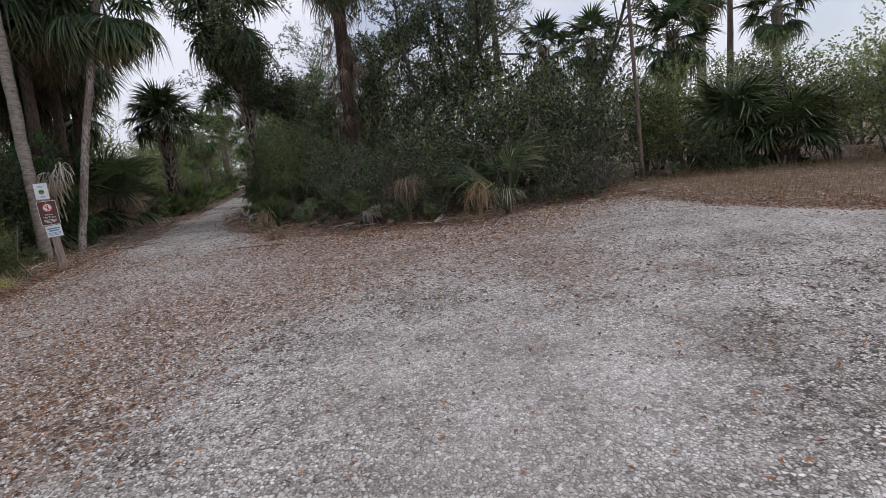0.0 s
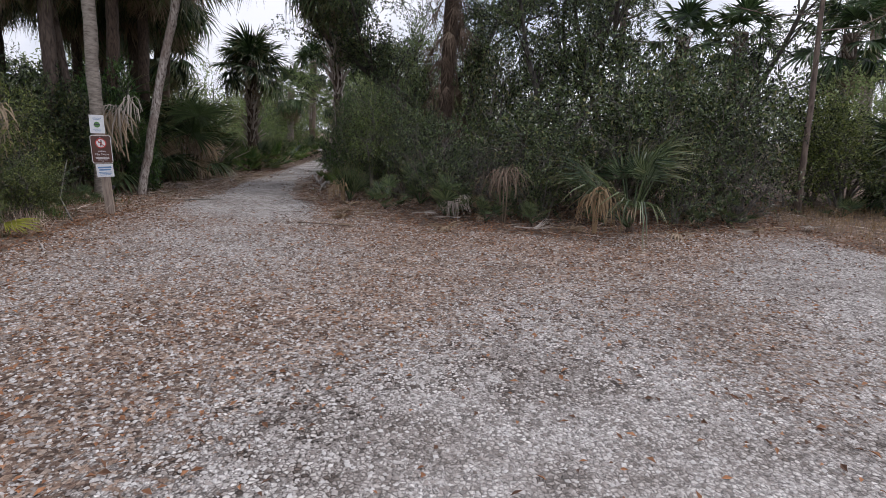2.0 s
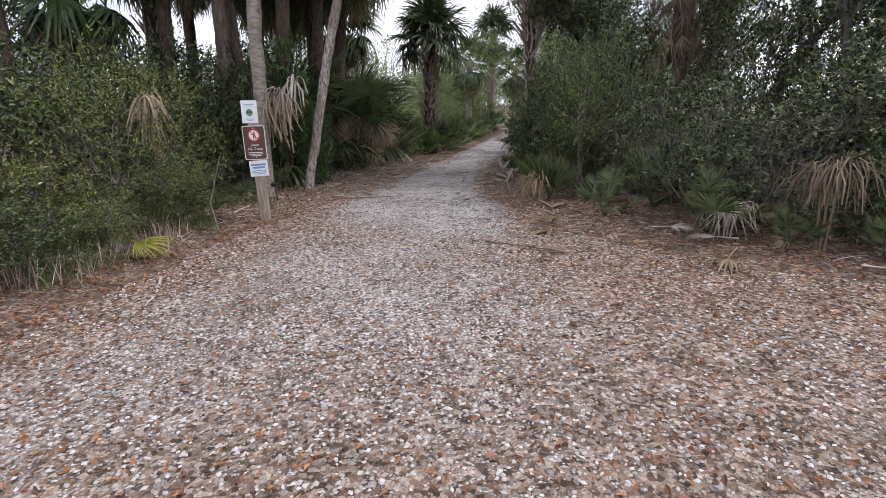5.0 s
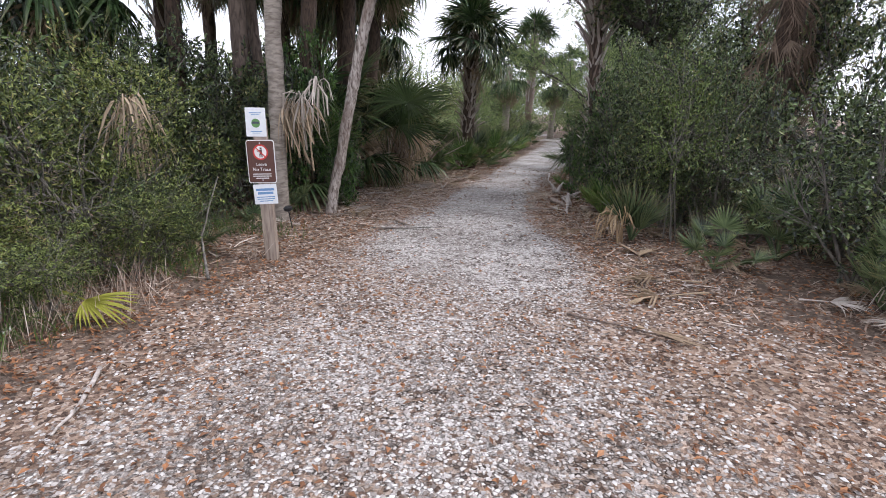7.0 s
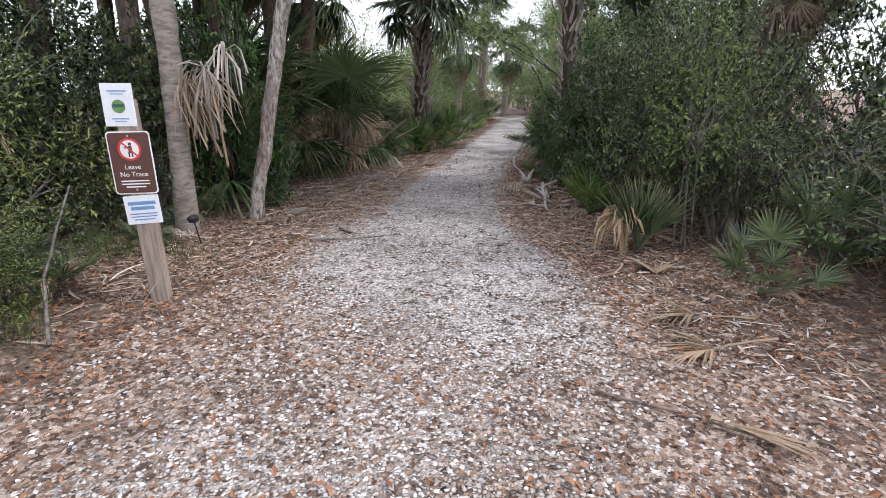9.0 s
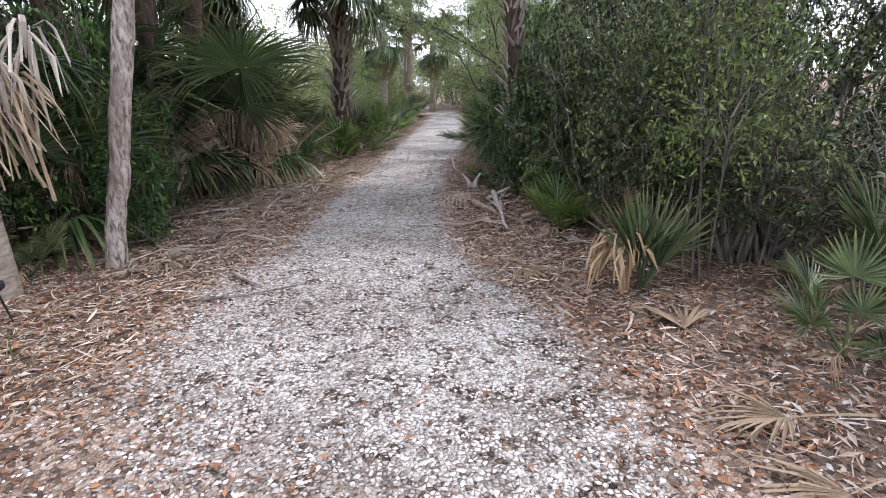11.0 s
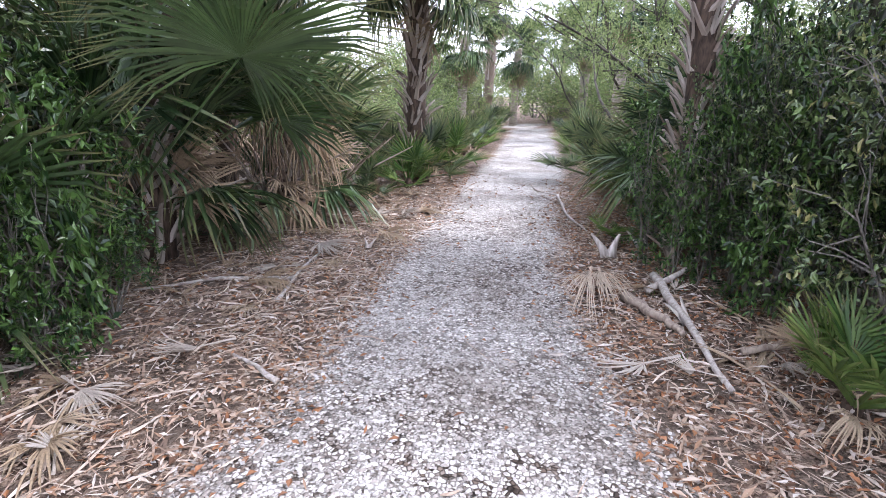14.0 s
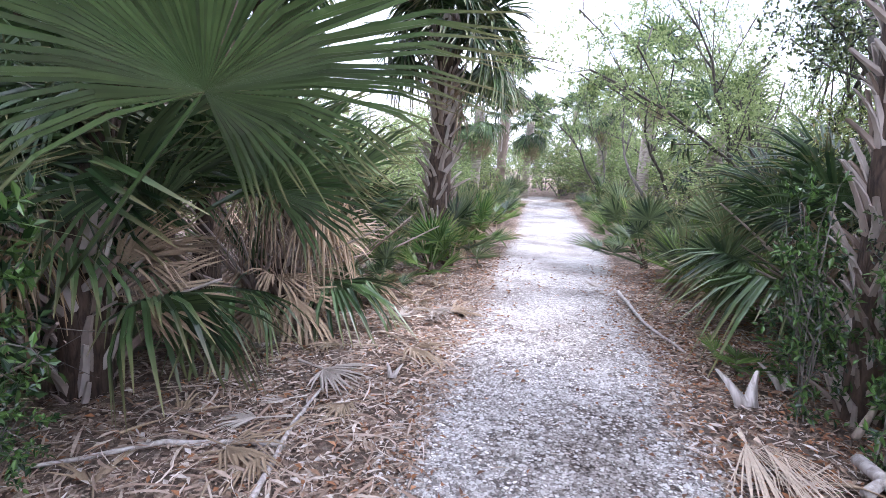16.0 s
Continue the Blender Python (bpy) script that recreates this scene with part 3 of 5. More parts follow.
OAK_BUSH = [shrub_meshes(100 + i, 2.6, 1.25, 540, (0.08, 0.039), M_OAK, M_GREYLIMB, 10, 8, 0.1, 0.28) for i in range(3)]
OAK_FINE = [shrub_meshes(105 + i, 2.6, 1.2, 760, (0.05, 0.022), M_OAK, M_GREYLIMB, 15, 9, 0.08, 0.26) for i in range(2)]
MYRTLE = [shrub_meshes(110 + i, 2.4, 0.95, 560, (0.07, 0.02), M_MYRTLE, M_GREYLIMB, 14, 7, 0.15, 0.34, False, 0.7) for i in range(3)]
GLOSSY = [shrub_meshes(120 + i, 2.2, 0.62, 205, (0.1, 0.046), M_GLOSSY, M_GREYLIMB, 12, 7, 0.05, 0.2, True, 0.4) for i in range(2)]
SLIM = [shrub_meshes(122 + i, 2.0, 0.34, 130, (0.075, 0.034), M_GLOSSY, M_GREYLIMB, 9, 5, 0.05, 0.16, True, 0.4, 0.4) for i in range(2)]
SAPLING = [shrub_meshes(128 + i, 2.7, 0.8, 230, (0.055, 0.022), M_SAPLING, M_GREYLIMB, 13, 4, 0.42, 0.36, False, 0.5, 0.4) for i in range(2)]
BARE = [shrub_meshes(125 + i, 2.2, 0.9, 130, (0.05, 0.02), M_SHAG, M_GREYLIMB, 4, 14, 0.1, 0.4) for i in range(2)]
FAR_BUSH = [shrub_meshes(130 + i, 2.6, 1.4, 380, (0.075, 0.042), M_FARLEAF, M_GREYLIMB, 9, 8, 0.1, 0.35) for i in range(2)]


def shrub(x, y, kind, seed, label, sx=1.0, sz=1.0, group="thicket shrubs", z=0.0):
    rng = random.Random(seed)
    leaves, stems = kind[seed % len(kind)]
    bush = thing("shrub", pose(x, y, z, rng.uniform(-4, 4), rng.uniform(-4, 4), rng.uniform(0, 360)) @ Matrix.Diagonal((sx, sx, sz, 1)), label, "shrub", group)
    part("stem", stems, bush)
    part("leaves", leaves, bush)
    return bush


def oak_tree(x, y, seed, height, limbs, label, leaf_n=1500, radius=0.16, spread=3.0, leaf=M_OAK, size=0.08):
    """A leaning live oak: forked dark trunk, bent limbs and a broken crown."""
    rng, nr = random.Random(seed), np.random.RandomState(seed)
    tree = thing("oak_tree", pose(x, y, 0), label, "oak tree", "oaks behind the thicket")
    g, tips = Geo(), []
    for k in range(limbs):
        a = k * 2 * math.pi / limbs + rng.uniform(-0.5, 0.5)
        p, r = Vector((0.1 * math.cos(a), 0.1 * math.sin(a), -0.1)), radius
        d = Vector((math.cos(a) * 0.35, math.sin(a) * 0.35, 1)).normalized()
        pts, rad = [p.copy()], [r * 1.2]
        for i in range(9):
            d = (d + Vector((rng.uniform(-0.3, 0.3) + math.cos(a) * 0.1, rng.uniform(-0.3, 0.3) + math.sin(a) * 0.1, rng.uniform(-0.12, 0.2)))).normalized()
            p = p + d * height / 8
            r *= 0.86
            pts.append(p.copy())
            rad.append(r)
            if i > 2:
                for _ in range(3):
                    q = (d + Vector((rng.uniform(-1, 1), rng.uniform(-1, 1), rng.uniform(-0.4, 0.6)))).normalized()
                    ln = rng.uniform(0.6, 1.5) * spread / 3
                    e1 = p + q * ln * 0.5 + Vector((0, 0, rng.uniform(-0.1, 0.15)))
                    e2 = p + q * ln + Vector((0, 0, rng.uniform(-0.15, 0.25)))
                    g.tube([p, e1, e2], [r * 0.45, r * 0.3, 0.012], 5, False)
                    tips += [e1, e2, e1.lerp(e2, 0.5)]
        g.tube(pts, rad, 8, True, 0.06, rng)
    part("trunk", g.mesh("trunk", M_OAKBARK, True), tree)
    t = np.array([tuple(q) for q in tips])
    idx = nr.randint(0, len(t), leaf_n)
    clump = t + nr.normal(size=t.shape) * 0.12
    start = clump[idx] + nr.normal(size=(leaf_n, 3)) * [0.17, 0.17, 0.11]
    dirs = nr.normal(size=(leaf_n, 3))
    dirs /= np.linalg.norm(dirs, axis=1, keepdims=True)
    per = 12
    s = np.linspace(0.05, 0.32, per)
    base = (start[:, None] + dirs[:, None] * s[None, :, None]).reshape(-1, 3)
    n = len(base)
    gl = Geo()
    leaf_geo(gl, base, np.repeat(dirs, per, 0) * 0.5 + nr.normal(size=(n, 3)) * 0.8, nr.normal(size=(n, 3)) + [0, 0, 0.8], size * nr.uniform(0.7, 1.2, n), size * 0.5 * nr.uniform(0.7, 1.2, n))
    part("crown", gl.mesh("crown", leaf), tree)
    return tree


def pine_tree(x, y, seed, height, radius, label, first=0.55, lean=(0, 0), bare=False, group="pines"):
    rng, nr = random.Random(seed), np.random.RandomState(seed)
    tree = thing("pine_tree", pose(x, y, 0), label, "pine tree", group)
    g, tips = Geo(), []
    pts = trunk_path(height, lean, rng, 12)
    g.tube(pts, [radius * (1.15 - 0.85 * i / 12) for i in range(13)], 9, True, 0.05, rng)
    for i in range(16 if not bare else 9):
        s = first + (1 - first) * i / 16
        f = s * 12
        k = min(int(f), 11)
        c = pts[k].lerp(pts[k + 1], f - k)
        a = i * 2.4 + rng.uniform(-0.4, 0.4)
        ln = (1.35 - s) * height * 0.28 * rng.uniform(0.6, 1.1)
        e = c + Vector((math.cos(a) * ln, math.sin(a) * ln, ln * rng.uniform(-0.05, 0.35)))
        m = c.lerp(e, 0.5) + Vector((0, 0, -0.08 * ln))
        g.tube([c, m, e], [radius * 0.28, radius * 0.18, 0.008], 5, False)
        tips += [e, m.lerp(e, 0.5), m]
        for _ in range(2):
            q = m.lerp(e, rng.uniform(0.2, 0.8))
            w = q + Vector((rng.uniform(-0.4, 0.4), rng.uniform(-0.4, 0.4), rng.uniform(0, 0.3))) * ln * 0.6
            g.tube([q, w], [radius * 0.12, 0.006], 4, False)
            tips.append(w)
    part("trunk", g.mesh("trunk", M_PINEBARK, True), tree)
    if not bare:
        t = np.array([tuple(q) for q in tips])
        n = 4200
        c = t[nr.randint(0, len(t), n)] + nr.normal(size=(n, 3)) * 0.16 * height / 9
        d = nr.normal(size=(n, 3)) + [0, 0, 0.5]
        gl = Geo()
        leaf_geo(gl, c, d, nr.normal(size=(n, 3)), 0.2 * nr.uniform(0.6, 1.2, n) * height / 9, 0.022 * np.ones(n) * height / 9)
        part("needles", gl.mesh("needles", M_OAK), tree)
    return tree


# ---- the ground: gravel lot, gravel path, leaf-strewn verges ----
LEFT_Y = [-30, 0, 5.6, 7, 8.2, 10, 11.9, 12.6, 13.6, 15.1, 16.5, 18.1, 19.3, 21.4, 24.5, 28.4, 35.5, 39, 43, 48, 60]
LEFT_X = [-6, -5.8, -6.1, -6.3, -6.7, -7.1, -7.35, -7.6, -7.5, -7.95, -8.3, -8.65, -8.9, -9.4, -10, -10.9, -12.5, -13.5, -16, -22, -36]
RIGHT_Y = [9, 12.8, 13.3, 14.2, 15.4, 16.3, 17.4, 18, 19.9, 23.2, 30, 34.1, 38, 42, 46, 50, 60]
RIGHT_X = [-3.4, -4.75, -5.2, -5.65, -6.05, -6.45, -6.55, -6.75, -7.15, -7.6, -9.2, -10.2, -11.2, -13, -16.5, -22, -34]
LOT_X = [-6, -5.2, -4.75, -3.9, -3, -1.8, -0.8, 0.2, 0.9, 2, 3.6, 4.6, 5, 5.7, 6.1, 9, 14]
LOT_Y = [14, 13.3, 12.8, 11.7, 10.7, 10.1, 10, 9.9, 9.9, 10.6, 11.3, 11.4, 9.2, 8, 7.3, 5, 4.5]


def inside_gravel(x, y):
    """Signed distance in metres: above zero on the gravel."""
    dl = x - np.interp(y, LEFT_Y, LEFT_X)
    dr = np.maximum(np.interp(x, LOT_X, LOT_Y) - y, np.where(y > 12.0, np.interp(y, RIGHT_Y, RIGHT_X) - x, -9))
    return np.minimum(dl, dr)


def lumps(x, y, scale, seed):
    """Cheap smooth value noise from a few waves."""
    r = np.random.RandomState(seed)
    out = np.zeros_like(x)
    for _ in range(9):
        a, k, ph = r.uniform(0, 6.28), scale * r.uniform(0.5, 2.0), r.uniform(0, 6.28)
        out = out + np.sin((x * math.cos(a) + y * math.sin(a)) * k + ph + 0.8 * np.sin(x * k * 0.37 + ph))
    return out / 9


def ground_height(x, y):
    d = inside_gravel(x, y)
    out = np.clip(-d, 0, 3)
    h = 0.05 * out / 3 + 0.03 * lumps(x, y, 2.2, 5) * np.clip(out, 0, 1) + 0.008 * lumps(x, y, 3.0, 6)
    return h


def litter_amount(x, y):
    d = inside_gravel(x, y)
    near = np.exp(-np.clip(d, 0, 9) / 0.36)
    spread = 0.3 + 0.42 * lumps(x, y, 1.5, 7)
    lot = np.clip((12 - y) / 2, 0, 1) * np.clip((y - 1.2 + 0.5 * np.clip(-x, -2, 3)) / 3.0, 0, 1) * np.clip((5.5 - x) / 4, 0.25, 1)
    pale = np.exp(-((x - 0.1) ** 2 / 3.0 + (y - 2.2) ** 2 / 2.0)) + 0.75 * np.exp(-((x + 0.2) ** 2 / 2.0 + (y - 3.9) ** 2 / 1.2)) + np.exp(-((x - 5.5) ** 2 / 4 + (y - 7.0) ** 2 / 2))
    band = np.exp(-np.clip(np.interp(x, LOT_X, LOT_Y) - y, 0, 9) / 1.1) * np.clip((x + 5.2) / 1.5, 0, 1)
    side = np.clip((-0.6 - x) / 2.2, 0, 1) * np.clip((11.5 - y) / 2, 0, 1) * np.clip((x + 6.5) / 1.5, 0, 1) * np.clip((9 - y) / 3, 0.3, 1)
    back = np.clip((y - 5.5) / 2.5, 0, 1) * np.clip((11 - y) / 1.5, 0, 1) * np.clip((4.5 - x) / 2, 0, 1) * np.clip((x + 3.5) / 2, 0, 1)
    return np.clip(near * 0.68 + band * 0.6 + 0.35 * lot * (1 + spread) + 0.15 * side + 0.12 * back - 0.65 * pale + 0.3 * lumps(x, y, 0.9, 8) * lot, 0, 1)


def grid_axis(lo, hi, fine, coarse):
    a = list(np.arange(lo, hi, fine))
    left, right, s = [], [], fine
    v = lo
    while v > -coarse:
        s *= 1.35
        v -= s
        left.append(v)
    v, s = hi, fine
    while v < coarse:
        s *= 1.35
        v += s
        right.append(v)
    return np.array(left[::-1] + a + right)


def build_ground():
    xs, ys = grid_axis(-13.5, 8.5, 0.13, 900), grid_axis(-1.0, 27.0, 0.13, 900)
    gx, gy = np.meshgrid(xs, ys)
    x, y = gx.ravel(), gy.ravel()
    d = inside_gravel(x, y)
    me = bpy.data.meshes.new("ground")
    nx, ny = len(xs), len(ys)
    idx = np.arange(nx * ny).reshape(ny, nx)
    quads = np.stack([idx[:-1, :-1], idx[:-1, 1:], idx[1:, 1:], idx[1:, :-1]], -1).reshape(-1, 4)
    me.from_pydata(np.stack([x, y, ground_height(x, y)], 1).tolist(), [], quads.tolist())
    me.polygons.foreach_set("use_smooth", [True] * len(me.polygons))
    att = me.color_attributes.new("cover", "FLOAT_COLOR", "POINT")
    gravel = np.clip(0.5 + d / 0.5, 0, 1)
    pale = (0.95 + 0.5 * lumps(x, y, 2.0, 21)) * np.exp(-((x - 0.3 - 0.25 * (y - 2)) ** 2 / 2.2 + (y - 2.6) ** 2 / 4.0)) + 0.9 * np.exp(-((x - 5.8) ** 2 / 5 + (y - 7.2) ** 2 / 1.6))
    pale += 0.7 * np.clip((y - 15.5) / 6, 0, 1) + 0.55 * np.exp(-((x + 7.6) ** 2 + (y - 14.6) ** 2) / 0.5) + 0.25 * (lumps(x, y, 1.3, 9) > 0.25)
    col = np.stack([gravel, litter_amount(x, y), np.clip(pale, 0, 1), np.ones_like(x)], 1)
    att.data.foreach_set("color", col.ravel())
    me.materials.append(M_GROUND)
    return tagged(new("ground", me), "pale shell gravel lot and path with brown leaf-strewn verges", "ground", kind="structure")


build_ground()


# ---- the sign post ----
def text_mesh(words, size, mat):
    cu = bpy.data.curves.new("words", "FONT")
    cu.body, cu.size, cu.align_x, cu.align_y, cu.extrude = words, size, "CENTER", "CENTER", 0.0006
    tmp = bpy.data.objects.new("words", cu)
    me = bpy.data.meshes.new_from_object(tmp)
    bpy.data.objects.remove(tmp)
    me.materials.append(mat)
    return me


def rounded_plate(w, h, r, t, mat, name):
    """A plate in the xz plane with rounded corners; its face looks along -y."""
    g, rim = Geo(), []
    for cx, cz, a0 in ((w / 2 - r, h / 2 - r, 0), (-w / 2 + r, h / 2 - r, 90), (-w / 2 + r, -h / 2 + r, 180), (w / 2 - r, -h / 2 + r, 270)):
        rim += [(cx + r * math.cos(radians(a0 + k * 18)), cz + r * math.sin(radians(a0 + k * 18))) for k in range(6)]
    n = len(rim)
    g.add([(x, -t, z) for x, z in rim] + [(x, 0, z) for x, z in rim], [tuple(range(n))[::-1], tuple(range(n, 2 * n))] + [(i, (i + 1) % n, n + (i + 1) % n, n + i) for i in range(n)])
    return g.mesh(name, mat)


def ring_mesh(r0, r1, t, mat, name, seg=36):
    g, v, f = Geo(), [], []
    for k in range(seg):
        a = 2 * math.pi * k / seg
        c, s = math.cos(a), math.sin(a)
        v += [(r0 * c, -t, r0 * s), (r1 * c, -t, r1 * s), (r0 * c, 0, r0 * s), (r1 * c, 0, r1 * s)]
        o, q = 4 * k, 4 * ((k + 1) % seg)
        f += [(o, q, q + 1, o + 1), (o + 1, q + 1, q + 3, o + 3), (o, o + 2, q + 2, q)]
    g.add(v, f)
    return g.mesh(name, mat)


def bars(name, rows, mat, parent, m):
    for x, z, w, h in rows:
        g = Geo()
        g.box(x - w / 2, x + w / 2, -0.0012, 0, z - h / 2, z + h / 2)
        part(name, g.mesh(name, mat), parent, m)


def sign_post(x, y, turn):
    post = thing("sign_post", pose(x, y, 0, 0, -1.0, turn) @ Matrix.Scale(1.035, 4, (0, 0, 1)), "weathered square wooden post carrying three trail signs beside the path", "sign post")
    bm = bmesh.new()
    bmesh.ops.create_cube(bm, size=1, matrix=pose(0, 0, 0.68) @ Matrix.Diagonal((0.13, 0.13, 1.72, 1)))
    bmesh.ops.bevel(bm, geom=list(bm.edges), offset=0.008, segments=2, affect="EDGES")
    me = bpy.data.meshes.new("post")
    bm.to_mesh(me)
    bm.free()
    me.materials.append(M_WOOD)
    part("post", me, post)
    face = -0.068
    paper = part("notice", rounded_plate(0.215, 0.295, 0.006, 0.004, M_PAPER, "notice"), post, pose(-0.02, face, 1.5, 0, 1.5, 0), "white laminated notice with a small emblem")
    part("emblem", ring_mesh(0.002, 0.046, 0.0015, M_GREENINK, "emblem"), paper, pose(0, -0.0045, -0.01))
    bars("emblem_bar", [(0, -0.005, 0.075, 0.022)], M_INK, paper, pose(0, -0.0065, 0))
    bars("print_line", [(0, 0.095, 0.13, 0.008), (0, 0.075, 0.09, 0.006), (0, -0.095, 0.12, 0.008), (0, -0.112, 0.08, 0.005)], M_BLUE, paper, pose(0, -0.0045, 0))
    board = part("brown_sign", rounded_plate(0.305, 0.455, 0.028, 0.005, M_WHITE, "brown_sign"), post, pose(0, face - 0.002, 1.09, 0, 0.5, 0), "brown sign with a white border and a red prohibition ring")
    part("field", rounded_plate(0.287, 0.437, 0.022, 0.0015, M_BROWN, "field"), board, pose(0, -0.0055, 0))
    part("disc", ring_mesh(0.001, 0.078, 0.0012, M_WHITE, "disc"), board, pose(0, -0.0072, 0.1))
    part("ring", ring_mesh(0.066, 0.082, 0.0012, M_RED, "ring"), board, pose(0, -0.0088, 0.1))
    bars("pictogram", [(0.004, 0.0, 0.026, 0.05), (0.006, 0.038, 0.02, 0.02), (-0.008, -0.036, 0.01, 0.036), (0.014, -0.036, 0.01, 0.036), (-0.024, 0.012, 0.03, 0.009)], M_BROWN, board, pose(0, -0.009, 0.1))
    bars("slash", [(0, 0, 0.138, 0.012)], M_RED, board, pose(0, -0.0105, 0.1, 0, 45, 0))
    for words, z, size in (("Leave", -0.028, 0.05), ("No Trace", -0.082, 0.05)):
        part("lettering", text_mesh(words, size, M_WHITE), board, pose(0, -0.0078, z, 90, 0, 0))
    bars("print_line", [(0, -0.13, 0.2, 0.009), (0, -0.152, 0.2, 0.009), (0, -0.174, 0.14, 0.009)], M_WHITE, board, pose(0, -0.0074, 0))
    low = part("notice", rounded_plate(0.255, 0.215, 0.006, 0.004, M_PAPER, "low_notice"), post, pose(0.012, face, 0.742, 0, -1.5, 0), "pale blue-white paper notice with printed lines")
    bars("heading_line", [(0, 0.05, 0.2, 0.026), (0, 0.012, 0.17, 0.026)], M_BLUE, low, pose(0, -0.0045, 0))
    bars("print_line", [(0, -0.03, 0.2, 0.009), (0, -0.052, 0.19, 0.009), (0, -0.074, 0.15, 0.009)], M_BLUE, low, pose(0, -0.0045, 0))
    for z in (1.285, 0.895):
        g = Geo()
        g.tube([(0, 0, 0), (0, -0.005, 0)], [0.009, 0.007], 8)
        part("bolt", g.mesh("bolt", M_STEEL), post, pose(0, face - 0.0075, z))


sign_post(-7.44, 10.14, 32)


def stake_light(x, y):
    ob = thing("stake_light", pose(x, y, 0, 8, -6, 30), "small black plastic stake light beside the bare trunk", "garden light")
    g = Geo()
    g.tube([(0, 0, -0.05), (0, 0, 0.3)], [0.008, 0.009], 6)
    part("stake", g.mesh("stake", M_BLACK), ob)
    g = Geo()
    g.tube([(0, 0, 0.28), (0, 0, 0.3), (0, 0, 0.34), (0, 0, 0.36)], [0.03, 0.06, 0.065, 0.03], 12)
    part("head", g.mesh("head", M_BLACK), ob)


stake_light(-8.38, 11.42)

# ---- left side: bare trunks, palms and thicket ----
cabbage_palm(-8.95, 11.75, 8.3, 0.118, 1, "tall cabbage palm with a smooth grey pole-like trunk", (0.3, 0.1), M_TRUNK, None, 16, 10, 10)
cabbage_palm(-8.72, 12.6, 6.1, 0.085, 2, "leaning cabbage palm with flaking patchy trunk", (1.5, 0.6), M_SCALY, None, 14, 16, 10, 0.95, -0.08, None, "cabbage palms", 0.17, 1.0, 0.09)
cabbage_palm(-10.9, 12.8, 6.3, 0.14, 3, "cabbage palm with brown trunk in the thicket", (0.1, 0.2), M_PINEBARK, None, 12, 7, 9, 1.0)
cabbage_palm(-10.5, 13.2, 6.2, 0.1, 4, "slender leaning cabbage palm in the thicket", (-1.0, 0.4), M_PINEBARK, None, 10, 6, 8)
cabbage_palm(-12.0, 17.0, 6.2, 0.16, 5, "dark-trunked cabbage palm with hanging fronds", (0.15, 0.2), M_FIBRE, None, 18, 14, 16, 1.1)
cabbage_palm(-11.2, 16.9, 6.1, 0.14, 6, "dark-trunked cabbage palm with hanging fronds", (0.45, 0.4), M_FIBRE, None, 18, 14, 14, 1.1)
cabbage_palm(-14.2, 18.5, 5.6, 0.15, 12, "cabbage palm with ragged drooping crown", (0.2, 0), M_FIBRE, None, 18, 14, 12, 1.1)
cabbage_palm(-13.6, 20.5, 4.8, 0.15, 13, "cabbage palm with ragged drooping crown", (0.1, 0), M_FIBRE, None, 18, 14, 12, 1.1)
cabbage_palm(-15.0, 15.5, 5.8, 0.15, 14, "cabbage palm with ragged drooping crown", (0.2, 0), M_FIBRE, None, 12, 7, 7, 1.0)
cabbage_palm(-13.2, 13.0, 5.6, 0.15, 7, "cabbage palm with ragged drooping crown", (0.2, 0), M_FIBRE, (0.6, 1.0), 12, 5, 6)
cabbage_palm(-11.9, 9.4, 5.6, 0.14, 8, "cabbage palm with ragged drooping crown", (0, 0), M_FIBRE, (0.6, 1.0), 11, 4, 6)
cabbage_palm(-10.3, 21.0, 4.0, 0.19, 9, "short cabbage palm with shaggy old leaf bases", (0.1, 0.1), M_FIBRE, (0.0, 1.0), 28, 6, 5, 0.9, 0, None, "cabbage palms", 0.13, 1.0, 0.03, (0, 25))
cabbage_palm(-14.0, 36.5, 6.0, 0.22, 10, "cabbage palm wearing a skirt of dead fronds", (0.3, 0), M_BOOT, (0.4, 1.0), 18, 10, 22, 1.0)
cabbage_palm(-11.0, 14.9, 1.5, 0.2, 11, "stout young cabbage palm with fibrous trunk and big fans", (0, 0), M_FIBRE, (0.05, 1.0), 9, 3, 10, 1.0)

cabbage_palm(-12.23, 10.65, 4.3, 0.15, 15, "cabbage palm with ragged drooping crown", (0.1, 0.1), M_FIBRE, None, 13, 6, 8, 1.0)

for i, (x, y, h, lx) in enumerate([(-10.6, 15.4, 6.6, 0.3), (-12.4, 14.6, 6.4, -0.2), (-11.6, 12.0, 6.2, 0.2), (-13.4, 16.4, 6.0, 0.1), (-9.9, 13.3, 6.8, 0.5)]):
    cabbage_palm(x, y, h, 0.13, 90 + i, "dark-trunked cabbage palm with hanging fronds", (lx, 0.2), M_FIBRE, None, 16, 18, 20, 1.1)

MOPS = [mop_mesh("mop_fan", 190 + i, 0.75 + 0.1 * i, 0.75, 0.34, 40, (M_DEAD, M_SHAG, M_TAN)[i % 3], 150, 0.011) for i in range(4)]

